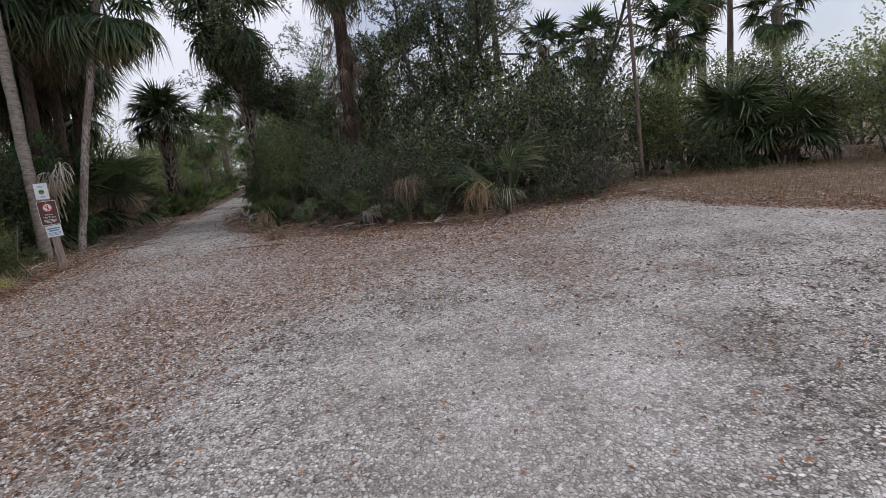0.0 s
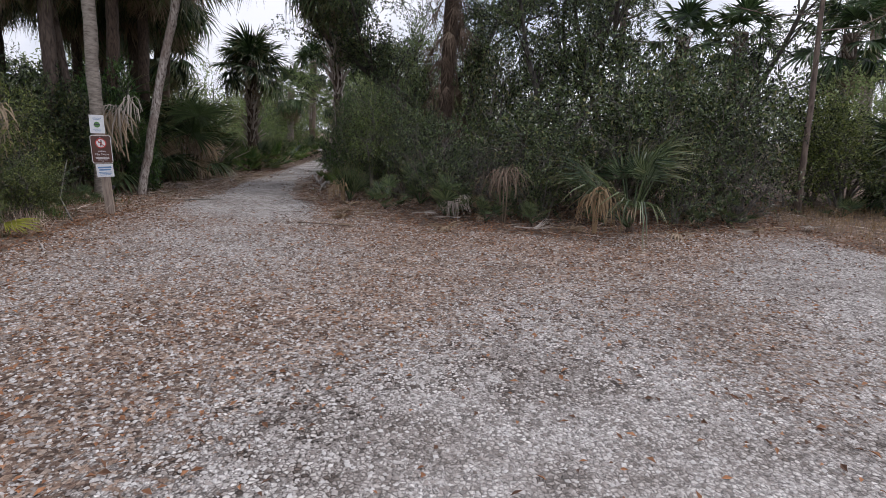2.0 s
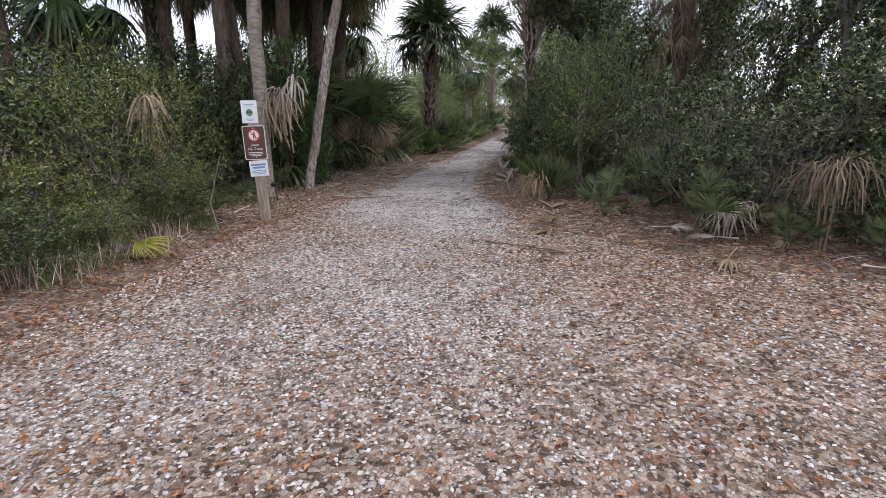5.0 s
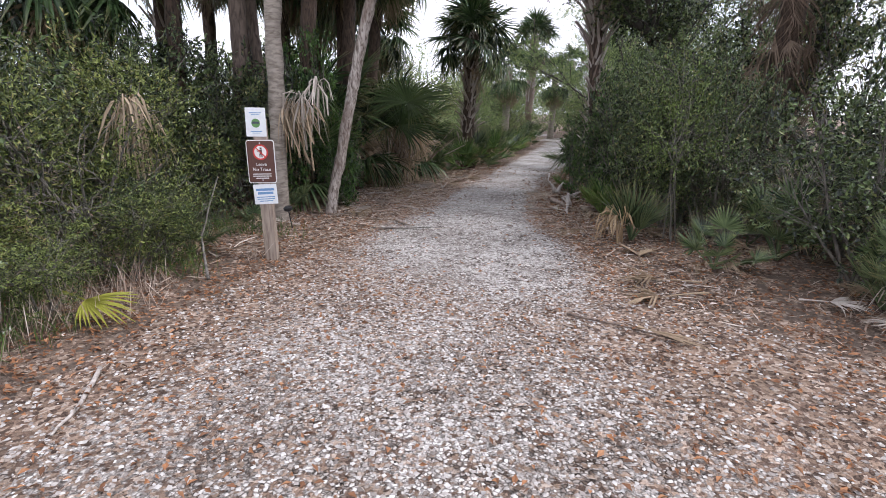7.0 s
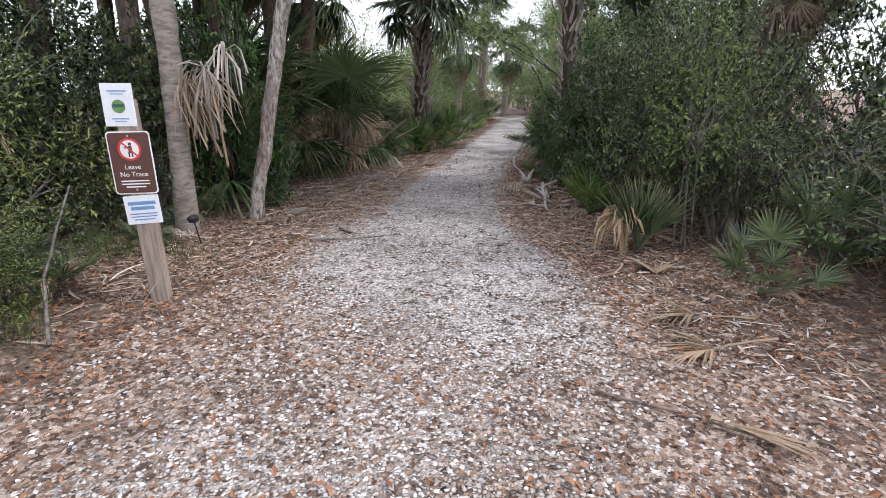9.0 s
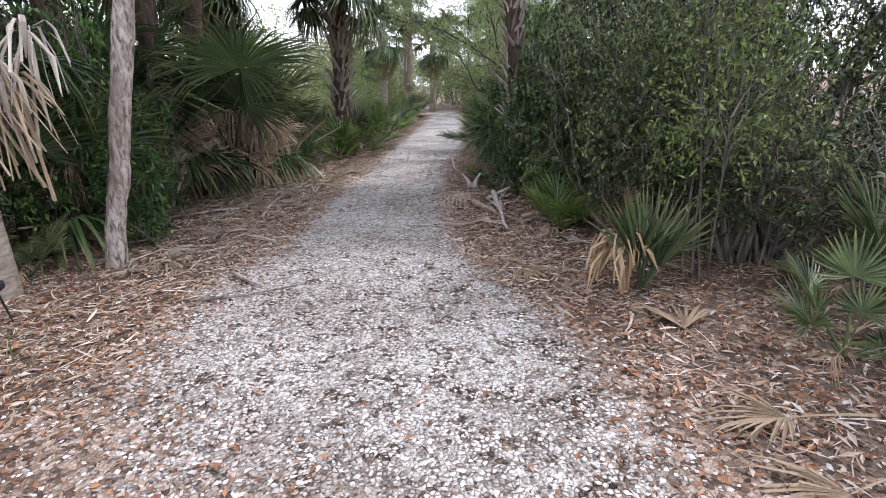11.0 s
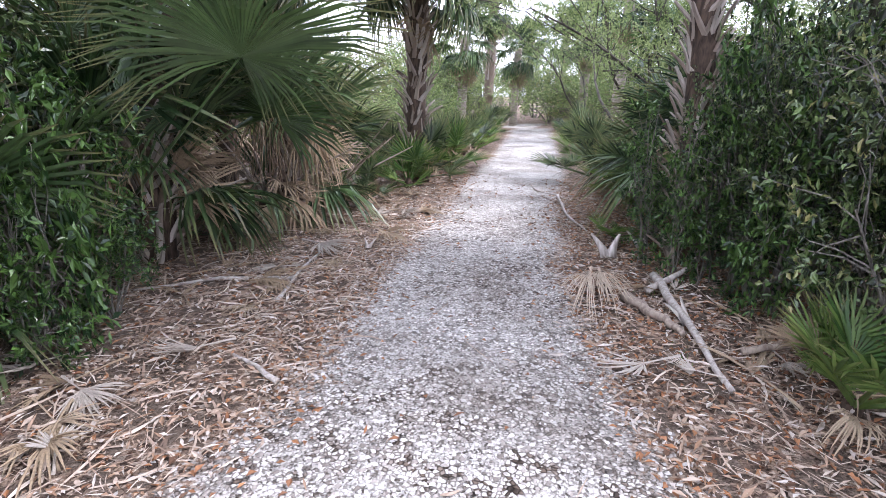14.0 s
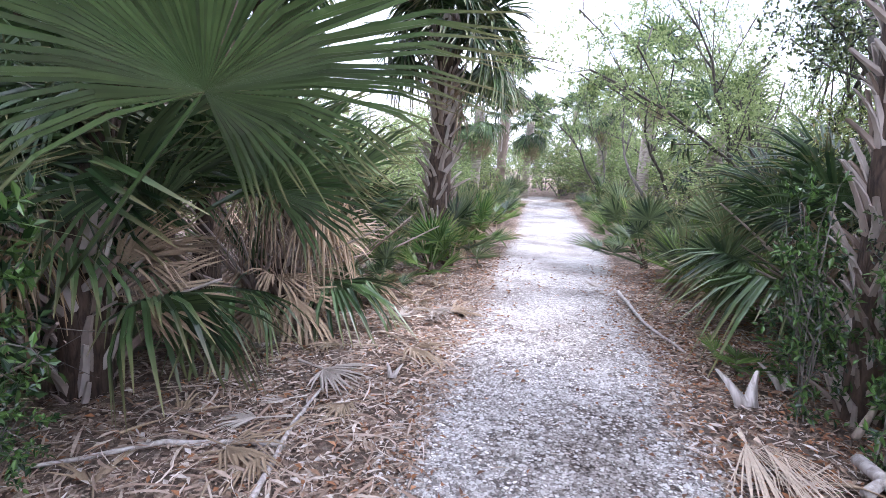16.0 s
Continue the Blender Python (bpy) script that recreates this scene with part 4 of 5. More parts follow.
# young trunkless palms with large fans that arch over the verge
def young_palm(x, y, fans, label, seed, dead=5, z=0.15, stump=0.0):
    rng = random.Random(seed)
    palm = thing("young_palm", pose(x, y, 0), label, "palm", "young palms along the path")
    g = Geo()
    g.tube([(0, 0, -0.1), (0.02, 0, 0.15), (0, 0.02, 0.4)], [0.17, 0.16, 0.1], 10, True, 0.12, rng)
    part("stem", g.mesh("stem", M_FIBRE), palm)
    if stump:
        g, pts = Geo(), [Vector((0.3, 0.1, -0.1)), Vector((0.29, 0.12, stump * 0.5)), Vector((0.24, 0.12, stump))]
        g.tube(pts, [0.17, 0.15, 0.14], 12, True, 0.06, rng)
        part("trunk", g.mesh("trunk", M_FIBRE, True), palm, None, "dark fibrous trunk with old leaf bases")
        add_boots(palm, pts, 0.15, seed, 0.0, 0.95, 0.13, 1.0)
    for az, el, sc, tw, kind in fans:
        part("frond", kind[rng.randrange(len(kind))], palm, frond_pose(z, az, el, sc, tw))
    for i in range(dead):
        part("dead_frond", rng.choice(FAN_DEAD), palm, frond_pose(z + 0.2, rng.uniform(0, 360), rng.uniform(-35, 25), rng.uniform(0.7, 1.0), rng.uniform(-40, 40)), "dry brown frond")
    for i in range(dead // 2):
        a, d = rng.uniform(0, 6.28), rng.uniform(0.15, 0.6)
        part("dead_frond", MOPS[rng.randrange(len(MOPS))], palm, pose(d * math.cos(a), d * math.sin(a), z * 0.5, 0, 0, math.degrees(a) + rng.uniform(-40, 40)) @ Matrix.Scale(rng.uniform(0.8, 1.25), 4), "dry hanging palm fan")
    for i in range(22):
        g = Geo()
        ln, a, e = rng.uniform(0.6, 1.6), rng.uniform(0, 6.28), rng.uniform(0.25, 1.0)
        d = Vector((math.cos(a) * math.cos(e), math.sin(a) * math.cos(e), math.sin(e)))
        g.tube([Vector((0, 0, z * 0.5)), d * ln * 0.5 + Vector((0, 0, z * 0.5 + 0.05)), d * ln + Vector((0, 0, z * 0.5))], [0.024, 0.015, 0.009], 5)
        part("bare_stalk", g.mesh("bare_stalk", M_BOOT), palm, None, "bare grey frond stalk")
    return palm


G, D = FAN_GREEN, FAN_DROOP
young_palm(-10.56, 14.96, [(-17, 29, 1.0, -10, FAN_BROAD), (8, 55, 1.1, 20, G), (55, 50, 1.0, -20, G), (120, 60, 1.0, 0, G), (190, 50, 1.1, 10, G), (250, 60, 1.0, 0, G), (-50, 66, 0.85, 20, G), (300, 75, 0.9, 0, G), (30, 25, 0.9, -30, D), (-5, 66, 0.85, 40, FAN_LONG)], "young cabbage palm with broad green fans arching over the verge", 31, 10, 0.5, 1.5)
young_palm(-10.5, 16.95, [(-35, 45, 1.15, -40, G), (-80, 55, 1.1, 20, G), (-10, 62, 1.1, 30, G), (30, 50, 1.1, -20, G), (70, 62, 1.0, 0, G), (130, 55, 1.1, 0, G), (200, 55, 1.1, 0, G), (250, 60, 1.1, 30, G), (300, 70, 1.1, 0, G), (-60, 20, 0.9, 0, D), (10, 15, 0.9, 0, D), (-20, 82, 1.1, 0, G)], "young cabbage palm with broad green fans arching over the verge", 32, 12, 0.5, 1.6)
young_palm(-10.15, 13.5, [(-60, 50, 1.0, 20, G), (-20, 55, 1.0, -20, G), (-100, 60, 1.0, 0, G), (-140, 50, 1.0, 0, G), (40, 60, 1.0, 0, G), (100, 60, 1.0, 0, G), (180, 60, 1.0, 0, G), (-75, 78, 1.0, 30, G), (-45, 30, 0.9, 10, D)], "young cabbage palm with green fans behind the bare trunks", 33, 8)
young_palm(-10.6, 18.6, [(-60, 55, 0.8, 20, G), (-20, 65, 0.8, -20, G), (-110, 60, 0.8, 0, G), (160, 50, 0.8, 0, G), (40, 60, 0.8, 0, G)], "young cabbage palm with green fans behind the bare trunks", 34, 6)
young_palm(-11.8, 15.9, [(-50, 60, 1.2, 20, G), (-10, 70, 1.2, -20, G), (-110, 55, 1.2, 0, G), (160, 60, 1.2, 0, G), (40, 60, 1.2, 0, G), (-80, 80, 1.2, 0, G)], "young cabbage palm with broad green fans in the thicket", 35, 6)
young_palm(-5.2, 18.6, [(150, 55, 0.8, -30, G), (110, 70, 0.85, 10, G), (200, 50, 0.75, 20, G), (240, 60, 0.8, 30, G), (280, 55, 0.75, 0, G), (320, 65, 0.9, 0, G), (30, 60, 0.9, 0, G), (175, 30, 0.85, 10, D), (225, 25, 0.85, 0, D), (80, 55, 0.9, 0, G)], "young cabbage palm with stiff green fans beside the path", 36, 8, 0.6)

hang = thing("hanging_frond", pose(-8.6, 12.0, 1.0, 0, 0, -50), "dry tan palm frond hanging between two trunks", "dead frond")
for i, (az, rise, tip) in enumerate(((0, 0.0, 8), (-50, 0.1, -14), (45, -0.1, 16), (20, 0.16, -6), (-20, -0.2, 4))):
    part("fan", mop_mesh("mop_fan", 140 + i, 0.8 + 0.04 * i, 0.9 - 0.08 * i, 0.2 + 0.05 * (i % 3), 16, (M_DEAD, M_GREYDEAD)[i % 2], 210, 0.022), hang, pose(0.05 * i - 0.1, 0.03 * i, rise, tip, -tip * 0.7, az))
part("stalk_support", FAN_DROOP[0], hang, frond_pose(0.9, 180, 20, 0.8))
shade = thing("hanging_frond", pose(-9.3, 9.75, 0.75, 0, 0, -60), "brown dead palm fans hanging in the thicket", "dead frond")
for i in range(4):
    part("fan", mop_mesh("mop_fan", 150 + i, 0.9, 0.75, 0.25, 18, M_DEAD, 160, 0.02), shade, pose(0.35 * i - 0.5, 0.12 * i, 0.12 * (i % 2), 0, 0, 20 * i - 30))

def off_path(x, y, w):
    """Shifts a far shrub sideways until it clears the path."""
    if y < 20 or y > 60:
        return x
    lo, hi = float(np.interp(y, LEFT_Y, LEFT_X)), float(np.interp(y, RIGHT_Y, RIGHT_X))
    gap = 0.85 * w + 0.5
    if x < lo - gap or x > hi + gap:
        return x
    return lo - gap if x < (lo + hi) / 2 else hi + gap


BUSH_LABEL = "dense dark-green leafy shrub in the thicket"
MYRTLE_LABEL = "yellow-green wispy shrub on the thicket's edge"
GLOSSY_LABEL = "bright green broad-leaved shrub beside the path"
# (x, y, kind, width, height)
LEFT_BUSHES = [(-10.6, 10.3, OAK_FINE, 0.9, 1.1), (-9.9, 8.9, OAK_FINE, 0.9, 0.95), (-11.3, 12.6, OAK_BUSH, 1.0, 1.2), (-8.6, 8.9, MYRTLE, 0.95, 0.85), (-8.2, 7.6, MYRTLE, 0.8, 0.55), (-7.95, 8.85, MYRTLE, 0.6, 0.4), (-7.6, 7.9, MYRTLE, 0.5, 0.3), (-7.5, 7.0, OAK_BUSH, 0.5, 0.3), (-9.6, 9.9, MYRTLE, 1.1, 1.05), (-9.9, 11.2, OAK_BUSH, 0.75, 0.8), (-10.1, 12.3, OAK_BUSH, 0.85, 0.9), (-8.4, 9.4, OAK_FINE, 0.6, 0.45), (-7.9, 6.3, OAK_BUSH, 0.8, 0.6), (-9.3, 7.0, OAK_BUSH, 1.1, 1.0),
    (-10.4, 8.3, OAK_BUSH, 1.2, 1.1), (-11.2, 10.8, OAK_BUSH, 1.2, 1.2), (-12.2, 12.2, OAK_BUSH, 1.3, 1.2), (-8.6, 4.6, OAK_BUSH, 1.1, 0.9), (-10.2, 5.6, OAK_BUSH, 1.3, 1.3), (-9.4, 2.4, OAK_BUSH, 1.3, 1.1), (-13.4, 10.0, OAK_BUSH, 1.4, 1.5), (-11.8, 7.0, OAK_BUSH, 1.4, 1.4),
    (-11.0, 13.6, OAK_BUSH, 1.1, 1.0), (-12.8, 16.8, FAR_BUSH, 1.0, 0.7), (-12.2, 18.6, MYRTLE, 1.3, 1.0), (-12.8, 20.6, MYRTLE, 1.3, 1.0), (-13.4, 15.0, FAR_BUSH, 1.2, 0.9), (-10.4, 13.9, OAK_BUSH, 0.7, 0.9), (-14.6, 17.6, OAK_BUSH, 1.6, 1.4), (-14.2, 21.4, FAR_BUSH, 1.3, 1.0)]
for i, (x, y, kind, w, h) in enumerate(LEFT_BUSHES):
    shrub(x, y, kind, 200 + i, MYRTLE_LABEL if kind is MYRTLE else BUSH_LABEL, w, h)
for i, (x, y, w, h) in enumerate([(-9.25, 13.4, 0.65, 1.3), (-9.6, 13.9, 0.7, 0.9), (-9.1, 13.2, 0.45, 0.5), (-9.3, 13.9, 0.42, 0.42), (-9.7, 13.1, 0.8, 1.2)]):
    shrub(x, y, GLOSSY, 240 + i, GLOSSY_LABEL, w, h)

for i, (x, y, w, h) in enumerate([(-8.5, 8.4, 1.0, 0.7), (-8.9, 7.2, 1.0, 0.7), (-10.4, 14.2, 0.9, 0.8), (-2.9, 13.7, 0.7, 0.7), (-2.0, 13.3, 1.0, 0.7), (-0.9, 12.1, 0.9, 0.7), (-3.6, 14.9, 0.7, 0.7), (1.6, 12.0, 1.0, 0.8), (4.0, 12.3, 1.0, 0.7)]):
    shrub(x, y, BARE, 260 + i, "bare grey twiggy shrub with a few dry leaves", w, h)

# ---- right side: thicket between the lot and the path ----
tall = cabbage_palm(-5.4, 17.0, 6.7, 0.115, 21, "tall cabbage palm with pale split leaf bases up its trunk", (-0.25, -0.05), M_FIBRE, (0.0, 0.42), 16, 26, 16, 1.25, 0, None, "cabbage palms", 0.1, 0.72, 0.03, (30, 72))
add_boots(tall, [Vector((-0.1, 0, 2.9)), Vector((-0.25, -0.05, 6.6))], 0.14, 5, 0.0, 0.7, 0.14, 1.2)
cabbage_palm(-2.45, 17.0, 7.6, 0.2, 22, "shaggy cabbage palm wrapped in dead brown fronds", (0.3, 0), M_FIBRE, None, 14, 8, 6)
shag = random.Random(5)
skirt = thing("frond_skirt", pose(-2.35, 17.0, 0), "skirt of dry brown fronds hanging down a palm trunk", "dead fronds")
for i in range(64):
    part("fan", shag.choice(FAN_SHAG), skirt, frond_pose(2.2 + 4.6 * i / 64, i * 137.5, -shag.uniform(38, 80), shag.uniform(0.7, 1.1), shag.uniform(-50, 50), 0.3 * (2.3 + 4.6 * i / 64) / 7.6 - 0.1, 0), "")
oak_tree(-0.95, 19.6, 41, 6.2, 3, "live oak with dark forked leaning trunk", 1700, 0.24, 3.4)
oak_tree(-2.8, 18.6, 48, 6.4, 2, "live oak with thick dark trunk behind the thicket", 2100, 0.22, 3.2)
oak_tree(0.6, 15.4, 42, 5.6, 3, "live oak with twisting dark limbs and small leaves", 2000, 0.13, 3.0)
oak_tree(3.0, 16.2, 43, 6.0, 3, "live oak with twisting dark limbs and small leaves", 1200, 0.13, 3.2)
oak_tree(-4.0, 19.6, 44, 6.6, 3, "live oak with thin grey limbs behind the palms", 1900, 0.1, 3.2)
pine_tree(5.65, 13.6, 51, 9.0, 0.058, "slender dead pine with bare side branches", 0.42, (-0.35, 0.2), True)

RIGHT_BUSHES = [(-4.3, 15.0, OAK_BUSH, 0.6, 0.85), (-3.7, 14.2, OAK_BUSH, 0.6, 0.8), (-4.9, 16.2, OAK_FINE, 0.6, 0.9), (-1.0, 16.9, OAK_BUSH, 1.1, 1.5), (0.3, 17.6, OAK_BUSH, 1.2, 1.6), (-3.1, 13.8, OAK_FINE, 0.85, 1.15), (-3.5, 14.6, OAK_FINE, 0.75, 1.0), (-2.7, 14.0, OAK_FINE, 0.8, 0.55), (-4.4, 16.1, OAK_FINE, 0.75, 1.0), (-1.5, 13.2, OAK_FINE, 1.0, 0.6), (-0.2, 12.6, OAK_BUSH, 1.1, 0.85), (1.0, 12.6, OAK_BUSH, 1.2, 1.1), (2.1, 12.9, OAK_BUSH, 1.1, 1.1), (3.2, 12.9, OAK_BUSH, 1.1, 1.15), (4.3, 13.2, OAK_BUSH, 1.0, 1.05),
    (-4.0, 15.3, OAK_FINE, 0.9, 1.15), (-1.9, 14.9, OAK_BUSH, 1.0, 0.55), (0.3, 14.4, OAK_BUSH, 1.2, 1.05), (1.8, 14.8, OAK_BUSH, 1.4, 1.5), (3.4, 14.8, OAK_BUSH, 1.3, 1.5), (-4.4, 19.6, MYRTLE, 1.1, 1.0), (-2.75, 15.1, OAK_BUSH, 0.5, 0.85), (-4.3, 17.4, MYRTLE, 0.9, 0.95),
    (4.6, 15.4, OAK_BUSH, 1.4, 1.5), (6.2, 15.2, MYRTLE, 1.4, 1.3), (7.4, 16.6, FAR_BUSH, 1.2, 1.2), (-5.0, 21.5, MYRTLE, 1.0, 0.6), (-3.4, 21.0, OAK_BUSH, 1.4, 0.8), (2.6, 11.7, OAK_BUSH, 0.6, 0.7), (0.2, 11.4, OAK_BUSH, 0.65, 0.7), (-1.7, 12.0, OAK_BUSH, 0.7, 0.75)]
for i, (x, y, kind, w, h) in enumerate(RIGHT_BUSHES):
    shrub(x, y, kind, 300 + i, MYRTLE_LABEL if kind is MYRTLE else BUSH_LABEL, w, h)
for i, (x, y, w, h) in enumerate([(-4.8, 15.9, 0.6, 0.9), (-4.25, 15.6, 0.7, 0.85), (-5.1, 17.0, 0.7, 0.9), (-5.05, 16.1, 0.4, 0.5), (-5.0, 16.4, 0.6, 1.05), (-5.75, 16.85, 0.38, 0.85), (-5.3, 16.4, 0.42, 0.95), (-5.5, 16.25, 0.3, 0.8), (-5.75, 17.4, 0.45, 0.6)]):
    shrub(x, y, GLOSSY if w > 0.5 else SLIM, 340 + i, GLOSSY_LABEL, w if w > 0.5 else 2 * w, h if w > 0.5 else 1.1 * h)

# far right edge of the lot
cabbage_palm(8.6, 14.6, 1.3, 0.3, 61, "broad low cabbage palm with many stiff fans", (0, 0), M_FIBRE, (0.0, 1.0), 22, 10, 10, 1.0, 0, None, "palms at the lot's edge")
cabbage_palm(9.6, 13.8, 1.0, 0.3, 62, "broad low cabbage palm with many stiff fans", (0, 0), M_FIBRE, (0.0, 1.0), 20, 8, 10, 0.9, 0, None, "palms at the lot's edge")
cabbage_palm(9.0, 19.0, 4.6, 0.2, 63, "cabbage palm rising behind the lot", (0, 0), M_FIBRE, (0.5, 1.0), 18, 10, 10, 1.0, 0, FAN_FAR, "palms at the lot's edge")
cabbage_palm(12.6, 24.0, 7.6, 0.2, 64, "tall cabbage palm against the sky", (0, 0), M_TRUNK, None, 18, 10, 8, 1.1, 0, FAN_FAR, "palms at the lot's edge")
cabbage_palm(16.0, 24.0, 6.0, 0.2, 65, "tall cabbage palm against the sky", (0, 0), M_TRUNK, None, 18, 10, 8, 1.0, 0, FAN_FAR, "palms at the lot's edge")
cabbage_palm(4.6, 19.6, 4.6, 0.2, 66, "cabbage palm rising behind the thicket", (0, 0), M_FIBRE, (0.5, 1.0), 12, 6, 8, 0.8, 0, FAN_FAR, "palms at the lot's edge")
cabbage_palm(6.6, 20.5, 4.9, 0.2, 67, "cabbage palm rising behind the thicket", (0, 0), M_FIBRE, (0.5, 1.0), 14, 6, 8, 0.85, 0, FAN_FAR, "palms at the lot's edge")
pine_tree(15.6, 27.0, 52, 11.0, 0.2, "tall pine with a sparse crown against the sky", 0.6)
pine_tree(3.2, 22.0, 53, 10.0, 0.18, "tall pine with a sparse crown behind the oaks", 0.5)
EDGE_BUSHES = [(6.9, 14.6, MYRTLE, 1.2, 1.1), (7.6, 13.8, OAK_BUSH, 0.8, 0.6), (10.8, 13.6, MYRTLE, 1.3, 1.1), (11.6, 12.2, MYRTLE, 1.2, 1.0), (12.6, 11.0, OAK_BUSH, 1.4, 1.2), (12.4, 13.6, FAR_BUSH, 1.4, 1.5), (13.6, 9.4, OAK_BUSH, 1.5, 1.3), (14.4, 12.2, FAR_BUSH, 1.7, 1.2), (10.4, 15.6, OAK_BUSH, 1.5, 1.2), (8.4, 17.0, FAR_BUSH, 1.5, 1.3), (11.6, 17.2, FAR_BUSH, 1.6, 1.4), (14.6, 17.6, FAR_BUSH, 1.8, 1.2), (15.4, 7.6, OAK_BUSH, 1.7, 1.5), (16.6, 10.0, FAR_BUSH, 1.8, 1.3)]
for i, (x, y, kind, w, h) in enumerate(EDGE_BUSHES):
    shrub(x, y, kind, 400 + i, "mixed green shrub at the lot's edge", w, h, "shrubs at the lot's edge")

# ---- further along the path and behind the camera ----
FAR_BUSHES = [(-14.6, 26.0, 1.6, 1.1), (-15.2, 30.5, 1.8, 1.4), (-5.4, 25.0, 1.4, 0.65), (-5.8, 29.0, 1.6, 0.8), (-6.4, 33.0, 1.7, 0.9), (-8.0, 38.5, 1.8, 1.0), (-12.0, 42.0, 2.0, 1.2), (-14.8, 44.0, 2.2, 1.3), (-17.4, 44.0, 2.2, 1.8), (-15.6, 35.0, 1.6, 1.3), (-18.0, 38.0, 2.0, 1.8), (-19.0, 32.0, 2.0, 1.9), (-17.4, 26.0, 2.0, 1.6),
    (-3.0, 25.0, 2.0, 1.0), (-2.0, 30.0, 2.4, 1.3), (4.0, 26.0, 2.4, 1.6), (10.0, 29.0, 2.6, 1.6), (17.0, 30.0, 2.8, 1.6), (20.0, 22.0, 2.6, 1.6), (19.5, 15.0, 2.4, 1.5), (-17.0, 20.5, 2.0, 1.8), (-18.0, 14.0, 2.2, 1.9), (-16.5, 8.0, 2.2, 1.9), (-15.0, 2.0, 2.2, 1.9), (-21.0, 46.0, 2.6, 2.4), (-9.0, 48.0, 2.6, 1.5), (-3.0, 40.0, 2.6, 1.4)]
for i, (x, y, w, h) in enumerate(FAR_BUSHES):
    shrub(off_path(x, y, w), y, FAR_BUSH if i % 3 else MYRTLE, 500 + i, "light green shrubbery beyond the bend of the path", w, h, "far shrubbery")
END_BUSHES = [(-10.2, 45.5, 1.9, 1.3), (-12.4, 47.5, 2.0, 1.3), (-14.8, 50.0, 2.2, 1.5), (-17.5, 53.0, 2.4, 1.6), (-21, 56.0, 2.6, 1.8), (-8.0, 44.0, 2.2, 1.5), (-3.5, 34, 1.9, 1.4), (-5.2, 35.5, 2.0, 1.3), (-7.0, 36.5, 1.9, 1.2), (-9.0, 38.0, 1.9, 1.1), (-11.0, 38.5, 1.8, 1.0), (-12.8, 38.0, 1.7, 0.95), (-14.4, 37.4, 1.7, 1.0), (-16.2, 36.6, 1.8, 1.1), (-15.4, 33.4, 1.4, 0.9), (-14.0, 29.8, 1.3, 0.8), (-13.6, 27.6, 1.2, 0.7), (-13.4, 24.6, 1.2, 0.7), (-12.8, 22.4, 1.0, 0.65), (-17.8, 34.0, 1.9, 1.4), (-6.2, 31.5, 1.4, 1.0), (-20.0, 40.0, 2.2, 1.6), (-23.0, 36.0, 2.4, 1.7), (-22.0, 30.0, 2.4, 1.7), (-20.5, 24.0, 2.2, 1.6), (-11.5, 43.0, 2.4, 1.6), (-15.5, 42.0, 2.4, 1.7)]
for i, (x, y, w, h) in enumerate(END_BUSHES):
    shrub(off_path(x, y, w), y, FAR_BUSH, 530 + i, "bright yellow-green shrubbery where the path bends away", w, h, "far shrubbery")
BACK_BUSHES = [(-12, -6), (-5, -10), (3, -11), (11, -9), (17, -1), (-14, -1)]
for i, (x, y) in enumerate(BACK_BUSHES):
    shrub(x, y, FAR_BUSH, 560 + i, "green shrubbery closing the lot behind", 2.4, 1.9, "shrubbery behind the lot")
for i, (x, y, h) in enumerate([(-9.6, 37.0, 4.6), (-7.6, 32.0, 5.0), (-13.8, 40.5, 4.0), (-5.9, 27.5, 2.6), (-14.0, 33.0, 4.0), (-12.9, 49.0, 5.4), (-16.2, 53.0, 6.0), (-10.0, 47.0, 4.6)]):
    cabbage_palm(x, y, h, 0.2, 70 + i, "cabbage palm with dry skirt farther along the path", (0.2, 0), M_TRUNK, None, 14, 8, 14, 1.0, 0, FAN_FAR, "palms farther along the path")
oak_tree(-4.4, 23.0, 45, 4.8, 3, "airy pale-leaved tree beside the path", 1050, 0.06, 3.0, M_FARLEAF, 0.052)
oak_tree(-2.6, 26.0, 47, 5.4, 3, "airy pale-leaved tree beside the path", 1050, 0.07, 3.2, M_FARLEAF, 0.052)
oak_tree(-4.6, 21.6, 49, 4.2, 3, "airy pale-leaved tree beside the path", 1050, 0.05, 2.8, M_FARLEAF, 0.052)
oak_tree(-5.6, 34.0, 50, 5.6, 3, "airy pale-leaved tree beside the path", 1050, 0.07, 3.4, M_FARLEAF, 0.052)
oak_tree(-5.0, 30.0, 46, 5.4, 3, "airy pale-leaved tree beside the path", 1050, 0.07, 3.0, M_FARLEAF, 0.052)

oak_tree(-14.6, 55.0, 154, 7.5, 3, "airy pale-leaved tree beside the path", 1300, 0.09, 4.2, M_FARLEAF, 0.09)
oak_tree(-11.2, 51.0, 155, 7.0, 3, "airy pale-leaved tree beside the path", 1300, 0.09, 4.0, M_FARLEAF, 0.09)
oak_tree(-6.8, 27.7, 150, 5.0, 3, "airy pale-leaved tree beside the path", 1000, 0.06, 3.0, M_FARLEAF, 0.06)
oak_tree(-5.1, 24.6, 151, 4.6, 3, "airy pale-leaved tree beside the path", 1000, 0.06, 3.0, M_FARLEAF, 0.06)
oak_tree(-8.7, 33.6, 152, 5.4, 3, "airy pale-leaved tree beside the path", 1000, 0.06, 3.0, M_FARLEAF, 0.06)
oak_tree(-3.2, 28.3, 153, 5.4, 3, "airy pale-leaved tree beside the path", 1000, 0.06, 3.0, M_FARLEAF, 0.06)

